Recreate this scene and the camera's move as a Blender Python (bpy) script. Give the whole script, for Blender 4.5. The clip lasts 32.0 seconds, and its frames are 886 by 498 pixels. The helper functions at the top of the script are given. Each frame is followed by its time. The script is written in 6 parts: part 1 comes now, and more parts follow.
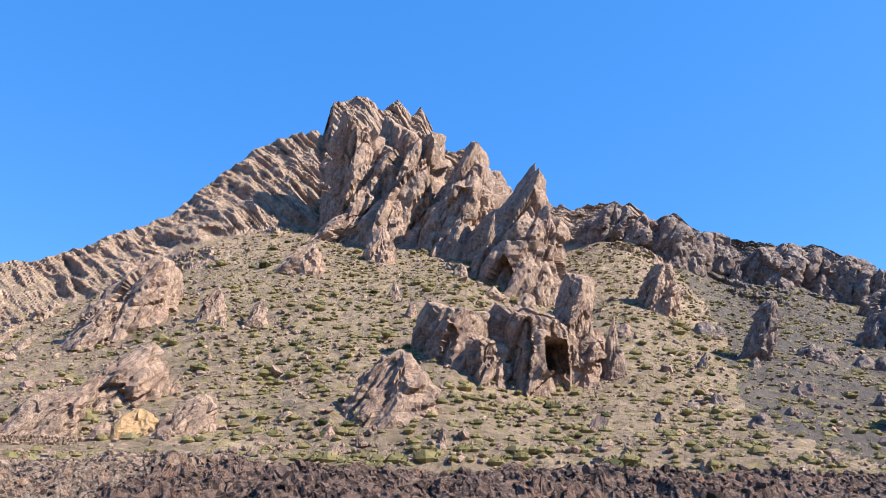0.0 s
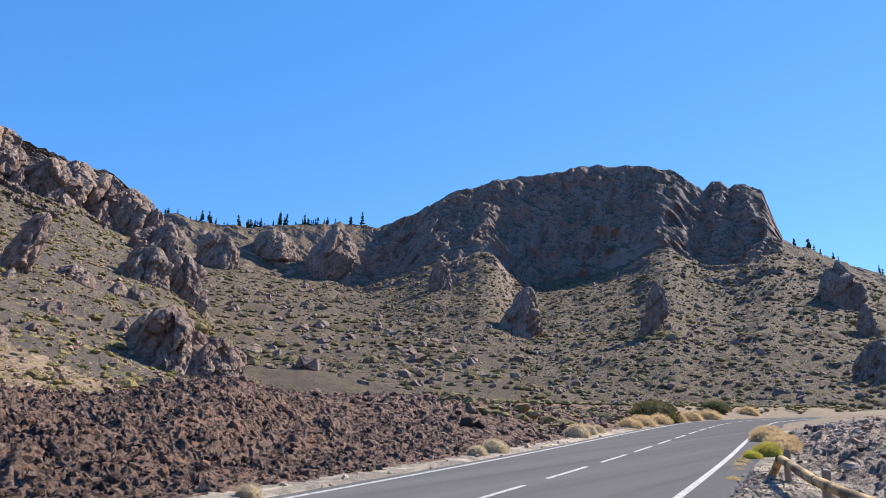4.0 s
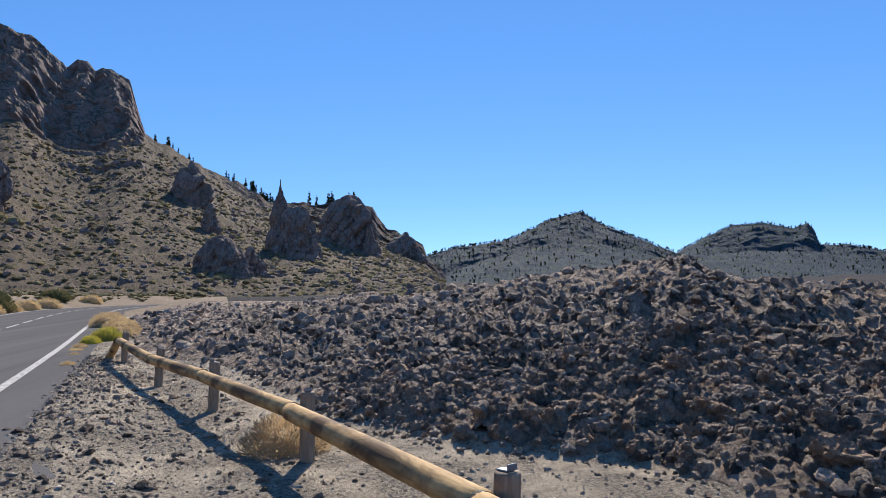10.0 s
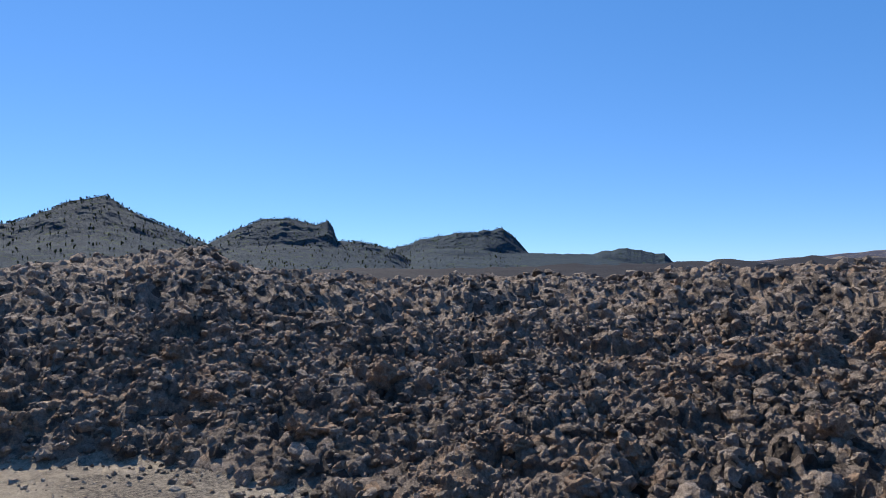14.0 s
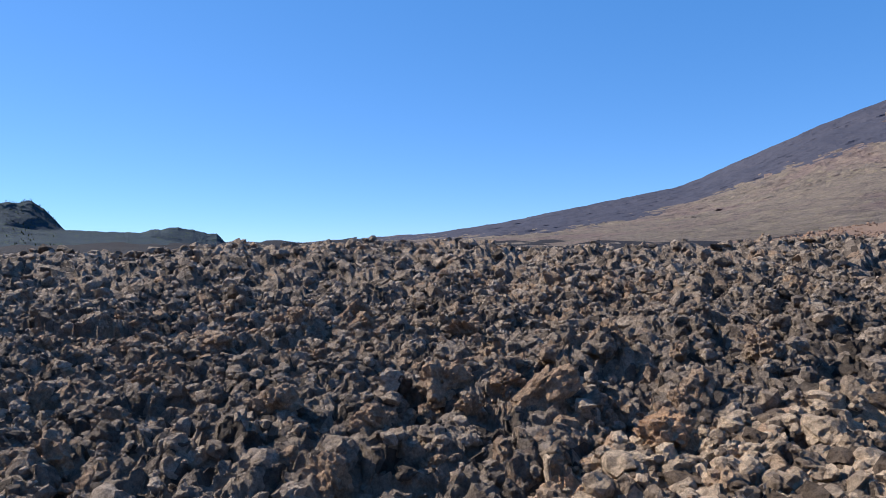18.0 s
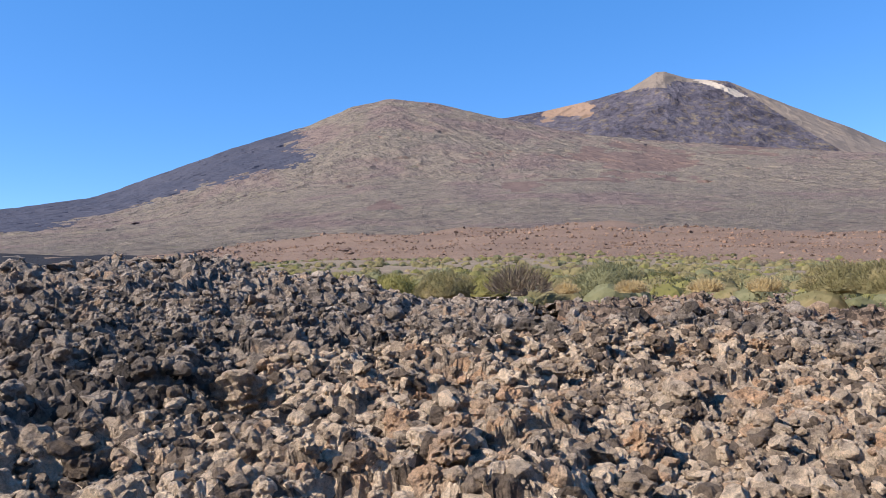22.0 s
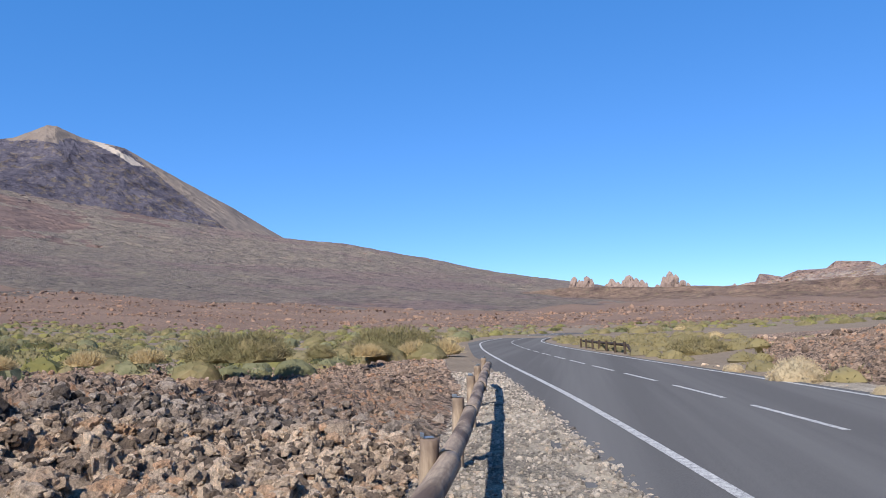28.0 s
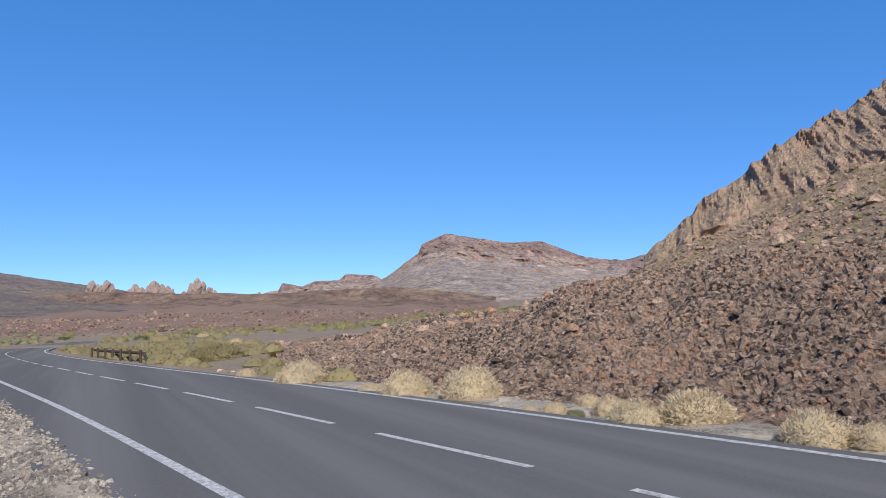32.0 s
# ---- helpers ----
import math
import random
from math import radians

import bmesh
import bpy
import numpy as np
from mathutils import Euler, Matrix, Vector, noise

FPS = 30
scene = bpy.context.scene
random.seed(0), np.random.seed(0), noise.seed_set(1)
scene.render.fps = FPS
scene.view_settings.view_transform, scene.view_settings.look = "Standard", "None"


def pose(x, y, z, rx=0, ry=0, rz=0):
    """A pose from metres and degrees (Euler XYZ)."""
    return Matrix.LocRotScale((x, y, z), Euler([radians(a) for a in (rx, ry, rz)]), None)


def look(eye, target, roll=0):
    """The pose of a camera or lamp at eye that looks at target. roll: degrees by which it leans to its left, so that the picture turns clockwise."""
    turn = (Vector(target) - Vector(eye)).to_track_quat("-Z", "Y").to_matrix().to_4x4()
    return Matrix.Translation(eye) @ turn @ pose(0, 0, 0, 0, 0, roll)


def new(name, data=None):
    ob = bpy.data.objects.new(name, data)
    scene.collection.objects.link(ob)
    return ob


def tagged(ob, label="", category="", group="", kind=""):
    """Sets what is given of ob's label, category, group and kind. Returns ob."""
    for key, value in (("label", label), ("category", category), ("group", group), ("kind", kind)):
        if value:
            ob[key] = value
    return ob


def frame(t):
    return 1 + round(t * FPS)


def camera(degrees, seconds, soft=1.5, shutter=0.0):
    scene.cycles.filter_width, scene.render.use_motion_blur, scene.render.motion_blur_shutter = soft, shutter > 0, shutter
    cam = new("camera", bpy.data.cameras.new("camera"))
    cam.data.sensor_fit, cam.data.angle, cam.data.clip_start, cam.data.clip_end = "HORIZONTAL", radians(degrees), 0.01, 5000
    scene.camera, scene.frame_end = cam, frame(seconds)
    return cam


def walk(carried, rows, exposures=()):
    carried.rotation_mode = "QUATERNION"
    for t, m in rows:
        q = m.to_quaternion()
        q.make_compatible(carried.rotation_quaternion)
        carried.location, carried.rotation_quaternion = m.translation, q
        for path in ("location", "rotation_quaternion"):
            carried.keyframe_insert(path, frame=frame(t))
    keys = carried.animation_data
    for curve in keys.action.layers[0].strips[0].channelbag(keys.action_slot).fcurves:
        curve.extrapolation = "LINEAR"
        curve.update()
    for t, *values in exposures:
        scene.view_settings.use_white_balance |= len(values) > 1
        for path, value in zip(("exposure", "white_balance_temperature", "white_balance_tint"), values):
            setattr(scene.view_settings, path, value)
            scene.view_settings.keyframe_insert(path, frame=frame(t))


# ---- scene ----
FOV = 62.36
PATH = [
    # seconds, x, y, z, heading clockwise from +y, pitch up, lean
    (0, 0.168, 0.429, 1.494, 0.00, 18.96, -0.24),
    (0.5, 0.224, 0.422, 1.493, 4.18, 17.72, -0.20),
    (1, 0.297, 0.404, 1.489, 9.52, 16.39, -0.21),
    (1.5, 0.389, 0.364, 1.491, 15.57, 15.23, -0.07),
    (2, 0.472, 0.323, 1.512, 23.11, 14.63, -0.04),
    (2.5, 0.460, 0.331, 1.589, 31.83, 14.41, 0.23),
    (3, 0.450, 0.259, 1.579, 40.04, 14.14, 0.31),
    (3.5, 0.450, 0.219, 1.563, 47.34, 13.56, 0.42),
    (4, 0.470, 0.175, 1.544, 53.94, 12.83, 0.41),
    (4.5, 0.486, 0.158, 1.539, 59.45, 11.86, 0.32),
    (6.5, 0.832, 0.208, 1.441, 74.21, 7.34, -0.51),
    (7, 0.837, 0.250, 1.434, 78.66, 6.30, -0.41),
    (7.5, 0.835, 0.297, 1.422, 83.11, 5.19, -0.43),
    (8, 0.828, 0.310, 1.424, 87.30, 4.16, -0.45),
    (8.5, 0.820, 0.308, 1.429, 91.34, 3.68, -0.46),
    (9, 0.810, 0.296, 1.433, 95.14, 3.73, -0.51),
    (9.5, 0.806, 0.278, 1.433, 98.62, 3.98, -0.58),
    (10, 0.797, 0.259, 1.436, 101.85, 4.25, -0.64),
    (10.5, 0.806, 0.238, 1.434, 104.92, 4.37, -0.65),
    (11, 0.807, 0.217, 1.428, 108.23, 4.31, -0.70),
    (11.5, 0.787, 0.195, 1.430, 112.18, 3.97, -0.69),
    (12, 0.777, 0.172, 1.426, 116.76, 3.54, -0.78),
    (12.5, 0.754, 0.150, 1.430, 121.95, 3.32, -0.78),
    (13, 0.737, 0.124, 1.421, 127.46, 3.21, -0.83),
    (13.5, 0.702, 0.071, 1.423, 132.47, 3.16, -0.89),
    (14, 0.664, -0.004, 1.418, 137.38, 3.08, -0.81),
    (14.5, 0.634, -0.048, 1.410, 142.28, 2.84, -0.85),
    (16.5, 0.525, -0.315, 1.359, 157.56, 1.15, -0.93),
    (17, 0.522, -0.479, 1.344, 161.86, 1.32, -0.96),
    (17.5, 0.488, -0.625, 1.350, 167.01, 1.30, -0.94),
    (18, 0.370, -0.731, 1.348, 171.35, 0.99, -0.99),
    (18.5, 0.214, -0.834, 1.358, 174.49, 0.23, -1.10),
    (19, 0.084, -0.909, 1.365, 178.18, -0.53, -1.19),
    (19.5, -0.043, -1.011, 1.385, 183.70, -0.59, -1.23),
    (20, -0.162, -1.038, 1.409, 190.56, 0.07, -1.16),
    (20.5, -0.347, -0.985, 1.397, 197.44, 0.82, -1.16),
    (21, -0.566, -0.945, 1.403, 203.43, 1.18, -1.23),
    (21.5, -0.707, -0.880, 1.413, 208.90, 1.10, -1.35),
    (22, -0.867, -0.893, 1.432, 214.80, 1.14, -1.40),
    (22.5, -0.957, -0.865, 1.450, 220.81, 1.56, -1.30),
    (23, -1.041, -0.779, 1.469, 226.66, 2.14, -1.19),
    (23.5, -1.111, -0.718, 1.477, 232.23, 2.61, -1.12),
    (24, -1.148, -0.706, 1.481, 237.45, 2.93, -1.15),
    (24.5, -1.208, -0.685, 1.496, 241.37, 3.50, -1.22),
    (26.5, -0.659, -0.737, 1.544, 248.45, 5.19, -1.13),
    (27, -0.703, -0.687, 1.560, 251.73, 5.21, -1.11),
    (27.5, -0.677, -0.639, 1.584, 255.56, 5.26, -1.10),
    (28, -0.730, -0.640, 1.593, 260.18, 5.43, -1.08),
    (28.5, -0.734, -0.608, 1.602, 265.38, 5.68, -1.05),
    (29, -0.691, -0.568, 1.603, 270.87, 5.93, -1.04),
    (29.5, -0.688, -0.524, 1.609, 276.37, 6.12, -1.03),
    (30, -0.726, -0.480, 1.595, 281.43, 6.10, -0.97),
    (30.5, -0.703, -0.462, 1.595, 285.84, 5.97, -0.98),
    (31, -0.706, -0.443, 1.590, 289.59, 5.82, -1.03),
    (31.5, -0.714, -0.410, 1.583, 292.98, 5.55, -1.07),
    (32, -0.651, -0.421, 1.576, 295.96, 5.29, -1.08),
]
cam = camera(FOV, 32.0, soft=0.95)
walk(cam, [(t, pose(x, y, z, 90 + p, 0, -h) @ pose(0, 0, 0, 0, 0, r)) for t, x, y, z, h, p, r in PATH],
     exposures=[(t, e, k, 11) for t, e, k in ((0, 1.12, 6150), (2, 1.22, 6400), (3, 1.18, 6550), (4, 0.98, 6500), (7, 0.8, 6400), (10, 0.57, 6550), (14, 0.47, 6450), (19, 0.66, 6450), (23, 0.8, 6350), (27, 0.66, 6150), (29, 0.5, 6100), (32, 0.38, 6050))])

# ---- daylight ----
SUN_AZ, SUN_EL = 106.0, 40.0
EYE = 1.5
world = bpy.data.worlds.new("sky")
scene.world = world
world.use_nodes = True
wn = world.node_tree
sky = wn.nodes.new("ShaderNodeTexSky")
sky.sky_type = "NISHITA"
sky.sun_disc = False
sky.sun_elevation = radians(SUN_EL)
sky.sun_rotation = radians(SUN_AZ)
sky.altitude = 3600
sky.air_density, sky.dust_density, sky.ozone_density = 1.0, 0.05, 6.0
wn.nodes["Background"].inputs[1].default_value = 0.13
deep = wn.nodes.new("ShaderNodeMix")
deep.data_type = "RGBA"
deep.inputs[0].default_value = 0.45
deep.inputs[7].default_value = (0.08, 1.47, 4.4, 1)
wn.links.new(sky.outputs[0], deep.inputs[6])
wn.links.new(deep.outputs[2], wn.nodes["Background"].inputs[0])
sun_data = bpy.data.lights.new("sun", "SUN")
sun_data.energy, sun_data.angle, sun_data.color = 5.0, radians(0.55), (1.0, 0.91, 0.79)
sun = new("sun", sun_data)
sa, se = radians(SUN_AZ), radians(SUN_EL)
sun.matrix_world = look((0, 0, 60), (-math.sin(sa) * math.cos(se), -math.cos(sa) * math.cos(se), 60 - math.sin(se)))

# ---- noise and mesh helpers ----
rng = np.random.default_rng(7)
TABLE = rng.random(65536)


def vnoise(p, seed=0):
    """Smooth value noise in [-1, 1] at points p (n, 3)."""
    i = np.floor(p).astype(np.int64)
    f = p - i
    f = f * f * (3 - 2 * f)
    out = 0.0
    hx = [(i[:, 0] + a) * 73856093 for a in (0, 1)]
    hy = [(i[:, 1] + a) * 19349663 for a in (0, 1)]
    hz = [(i[:, 2] + a) * 83492791 + seed * 7919 for a in (0, 1)]
    for a in (0, 1):
        wa = f[:, 0] if a else 1 - f[:, 0]
        for b in (0, 1):
            wb = wa * (f[:, 1] if b else 1 - f[:, 1])
            hab = hx[a] ^ hy[b]
            for c in (0, 1):
                w = wb * (f[:, 2] if c else 1 - f[:, 2])
                out = out + w * TABLE[((hab ^ hz[c]) * 2654435761 >> 8) & 65535]
    return out * 2 - 1


def fbm(p, octaves=4, seed=0, gain=0.5, ridged=False):
    total, amp, norm = 0.0, 1.0, 0.0
    for o in range(octaves):
        n = vnoise(p * 2.03 ** o + 17.3 * o, seed + o)
        total = total + amp * ((1 - 2 * np.abs(n)) if ridged else n)
        norm += amp
        amp *= gain
    return total / norm


def ease(x, lo, hi):
    u = np.clip((np.asarray(x, float) - lo) / (hi - lo), 0, 1)
    return u * u * (3 - 2 * u)


def curve_at(x, keys):
    """Smooth curve through (x, y) keys."""
    k = np.array(keys, float)
    xs, ys = k[:, 0], k[:, 1]
    x = np.clip(np.asarray(x, float), xs[0], xs[-1])
    m = np.gradient(ys, xs)
    j = np.clip(np.searchsorted(xs, x) - 1, 0, len(xs) - 2)
    h = xs[j + 1] - xs[j]
    u = (x - xs[j]) / h
    return ((2 * u**3 - 3 * u**2 + 1) * ys[j] + (u**3 - 2 * u**2 + u) * h * m[j]
            + (-2 * u**3 + 3 * u**2) * ys[j + 1] + (u**3 - u**2) * h * m[j + 1])


def mesh_of(name, verts, faces, material, smooth=False):
    """A mesh from numpy arrays: verts (n, 3), faces (m, 3 or 4)."""
    me = bpy.data.meshes.new(name)
    verts, faces = np.asarray(verts, np.float32), np.asarray(faces, np.int32)
    k = faces.shape[1]
    me.vertices.add(len(verts))
    me.vertices.foreach_set("co", verts.ravel())
    me.loops.add(faces.size)
    me.loops.foreach_set("vertex_index", faces.ravel())
    me.polygons.add(len(faces))
    me.polygons.foreach_set("loop_start", np.arange(0, faces.size, k, dtype=np.int32))
    me.polygons.foreach_set("loop_total", np.full(len(faces), k, dtype=np.int32))
    me.polygons.foreach_set("use_smooth", np.full(len(faces), smooth))
    me.update(calc_edges=True)
    if material:
        me.materials.append(material)
    return me


def part(name, data, material, parent, label=""):
    """Links a bmesh or a mesh as one object under a thing."""
    if isinstance(data, bmesh.types.BMesh):
        me = bpy.data.meshes.new(name)
        data.to_mesh(me)
        data.free()
        me.materials.append(material)
        data = me
    ob = new(name, data)
    ob.parent = parent
    return tagged(ob, label)


def grid_faces(nu, nv, closed=False):
    """Quads of a grid with nu columns and nv rows, vertex = row * nu + column."""
    c = np.arange(nu if closed else nu - 1)
    r = np.arange(nv - 1)
    cc, rr = np.meshgrid(c, r)
    c2 = (cc + 1) % nu
    return np.stack([rr * nu + cc, rr * nu + c2, (rr + 1) * nu + c2, (rr + 1) * nu + cc], -1).reshape(-1, 4)


def ball(levels):
    bm = bmesh.new()
    bmesh.ops.create_icosphere(bm, subdivisions=levels, radius=1)
    v = np.array([x.co[:] for x in bm.verts])
    f = np.array([[x.index for x in q.verts] for q in bm.faces])
    bm.free()
    return v, f


def octa():
    """A ball of 32 triangles."""
    bm = bmesh.new()
    c = [bm.verts.new(p) for p in ((1, 0, 0), (0, 1, 0), (-1, 0, 0), (0, -1, 0), (0, 0, 1), (0, 0, -1))]
    for i in range(4):
        bm.faces.new((c[i], c[(i + 1) % 4], c[4]))
        bm.faces.new((c[(i + 1) % 4], c[i], c[5]))
    bmesh.ops.subdivide_edges(bm, edges=bm.edges[:], cuts=1, use_grid_fill=True)
    bmesh.ops.triangulate(bm, faces=bm.faces[:])
    bm.verts.index_update()
    v = np.array([x.co.normalized()[:] for x in bm.verts])
    f = np.array([[x.index for x in q.verts] for q in bm.faces])
    bm.free()
    return v, f


def rock_shapes(levels, count, seed, rough=0.55):
    """Rough lumps: a ball cut by random planes, then roughened."""
    v0, f = ball(levels) if levels != 1.5 else octa()
    gen = np.random.default_rng(seed)
    shapes = []
    for k in range(count):
        v = v0.copy()
        for _ in range(5):
            n = gen.normal(size=3)
            n /= np.linalg.norm(n)
            d = v @ n
            v -= np.outer(np.maximum(d - gen.uniform(0.5, 0.9), 0) * 0.8, n)
        v *= (1 + rough * (fbm(v0 * 2.4 + k * 9.1, 3, seed + k, 0.75) + 0.25 * gen.uniform(-1, 1, len(v))))[:, None]
        v *= gen.uniform([0.85, 0.75, 0.6], [1.25, 1.1, 0.95])
        shapes.append(v)
    return shapes, f


def knobby(levels, count, seed, knobs=16):
    """Clinker lumps: balls grown over with knobs and pits."""
    v0, f = ball(levels) if levels != 1.5 else octa()
    gen = np.random.default_rng(seed)
    shapes = []
    for k in range(count):
        c = gen.normal(size=(knobs, 3))
        c /= np.linalg.norm(c, axis=1)[:, None]
        near = 1 - np.max(v0 @ c.T - gen.uniform(0, 0.12, knobs), axis=1)
        r = 1.12 - 1.5 * near + 0.28 * fbm(v0 * 1.4 + k * 9.1, 2, seed + k) + 0.16 * fbm(v0 * 7 + k, 2, seed + k) + 0.06 * gen.uniform(-1, 1, len(v0))
        shapes.append(v0 * np.clip(r, 0.45, 1.5)[:, None] * gen.uniform([0.85, 0.75, 0.6], [1.25, 1.1, 0.95]))
    return shapes, f


def clinker_shapes(levels, count, seed):
    """Blocky clinker: a ball cut by planes, then torn into pits and spines."""
    v0, f = ball(levels) if levels != 1.5 else octa()
    gen = np.random.default_rng(seed)
    shapes = []
    for k in range(count):
        v = v0.copy()
        for _ in range(3):
            n = gen.normal(size=3)
            n /= np.linalg.norm(n)
            v -= np.outer(np.maximum(v @ n - gen.uniform(0.5, 0.85), 0) * 0.8, n)
        q = v0 + 11.3 * k
        c = gen.normal(size=(14, 3))
        c /= np.linalg.norm(c, axis=1)[:, None]
        knob = np.max(v0 @ c.T - gen.uniform(0, 0.1, 14), axis=1) - 0.85
        grow = 1 + 0.30 * fbm(q * 1.3, 2, seed) + 1.1 * knob + 0.24 * fbm(q * 3.4, 2, seed + 2, 0.7, ridged=True) + 0.24 * fbm(q * 7.0, 2, seed + 5, 0.8) + 0.08 * gen.uniform(-1, 1, len(v))
        grow = grow - 0.5 * np.clip(vnoise(q * 3.6, seed + 8) - 0.25, 0, 1)
        shapes.append(v * np.clip(grow, 0.3, 1.7)[:, None] * gen.uniform([0.85, 0.75, 0.65], [1.25, 1.1, 0.95]))
    return shapes, f


def lumps_of(x, y, cell, seed):
    """Heights of a bed of rounded lumps of a cell's size, and a random number for each lump."""
    i, j = np.floor(x / cell).astype(np.int64), np.floor(y / cell).astype(np.int64)
    best, pick = np.full(x.shape, 9.0), np.zeros(x.shape)
    for a in (-1, 0, 1):
        for b in (-1, 0, 1):
            h = ((i + a) * 73856093 ^ (j + b) * 19349663 ^ seed * 83492791) * 2654435761 >> 8
            px, py = (i + a + TABLE[h & 65535]) * cell, (j + b + TABLE[(h + 7) & 65535]) * cell
            d = np.hypot(x - px, y - py) / cell
            pick = np.where(d < best, TABLE[(h + 13) & 65535], pick)
            best = np.minimum(best, d)
    return cell * (0.15 + 0.95 * pick) * np.sqrt(np.maximum(1 - (best / 0.8) ** 2, 0)), pick


def scattered(shapes, faces, pos, size, gen, tilt=1.0, stretch=None):
    """Many copies of some shapes as one set of arrays."""
    n, k = len(pos), len(shapes)
    a, b = gen.uniform(0, 2 * np.pi, n), gen.uniform(-1, 1, n) * tilt
    ca, sa_, cb, sb = np.cos(a), np.sin(a), np.cos(b), np.sin(b)
    zero, one = np.zeros(n), np.ones(n)
    ra = np.stack([ca, -sa_, zero, sa_, ca, zero, zero, zero, one], -1).reshape(n, 3, 3)
    rb = np.stack([one, zero, zero, zero, cb, -sb, zero, sb, cb], -1).reshape(n, 3, 3)
    rot = ra @ rb
    which = gen.integers(0, k, n)
    v = np.array(shapes)[which]
    if stretch is not None:
        v = v * stretch
    v = np.einsum("nij,nkj->nki", rot, v) * np.asarray(size)[:, None, None] + pos[:, None, :]
    m = v.shape[1]
    f = faces[None] + (np.arange(n) * m)[:, None, None]
    return v.reshape(-1, 3), f.reshape(-1, faces.shape[1])


# ---- materials ----
def material(name, rough=0.9, spec=0.25):
    m = bpy.data.materials.new(name)
    m.use_nodes = True
    b = m.node_tree.nodes["Principled BSDF"]
    b.inputs["Roughness"].default_value = rough
    b.inputs["Specular IOR Level"].default_value = spec
    return m, m.node_tree, b


def node(nt, kind, **values):
    n = nt.nodes.new("ShaderNode" + kind)
    for key, value in values.items():
        n.inputs[key].default_value = value
    return n


def noise_of(nt, scale, detail=5.0, rough=0.6, distort=0.0, stretch=None, at=None):
    co = at if at is not None else node(nt, "NewGeometry").outputs["Position"]
    if stretch:
        mp = nt.nodes.new("ShaderNodeVectorMath")
        mp.operation = "MULTIPLY"
        mp.inputs[1].default_value = stretch
        nt.links.new(co, mp.inputs[0])
        co = mp.outputs[0]
    n = node(nt, "TexNoise", Scale=scale, Detail=detail, Roughness=rough, Distortion=distort)
    nt.links.new(co, n.inputs["Vector"])
    return n.outputs["Fac"]


def ramp(nt, fac, stops):
    r = nt.nodes.new("ShaderNodeValToRGB")
    while len(r.color_ramp.elements) < len(stops):
        r.color_ramp.elements.new(0.5)
    for e, (p, c) in zip(r.color_ramp.elements, stops):
        e.position, e.color = p, (*c, 1) if len(c) == 3 else c
    nt.links.new(fac, r.inputs[0])
    return r.outputs[0]


def gray(nt, fac, lo, hi):
    r = node(nt, "MapRange")
    for i, v in ((1, lo), (2, hi)):
        r.inputs[i].default_value = v
    nt.links.new(fac, r.inputs[0])
    return r.outputs[0]


def mix(nt, fac, a, b, mode="MIX"):
    m = nt.nodes.new("ShaderNodeMix")
    m.data_type, m.blend_type = "RGBA", mode
    for sock, v in ((m.inputs[0], fac), (m.inputs[6], a), (m.inputs[7], b)):
        if isinstance(v, (float, int)):
            sock.default_value = v
        elif isinstance(v, tuple):
            sock.default_value = (*v, 1)
        else:
            nt.links.new(v, sock)
    return m.outputs[2]


def bump(nt, b, height, strength, distance):
    n = node(nt, "Bump", Strength=strength, Distance=distance)
    nt.links.new(height, n.inputs["Height"])
    nt.links.new(n.outputs[0], b.inputs["Normal"])
    return n


def steepness(nt):
    s = nt.nodes.new("ShaderNodeSeparateXYZ")
    nt.links.new(node(nt, "NewGeometry").outputs["True Normal"], s.inputs[0])
    return s.outputs[2]


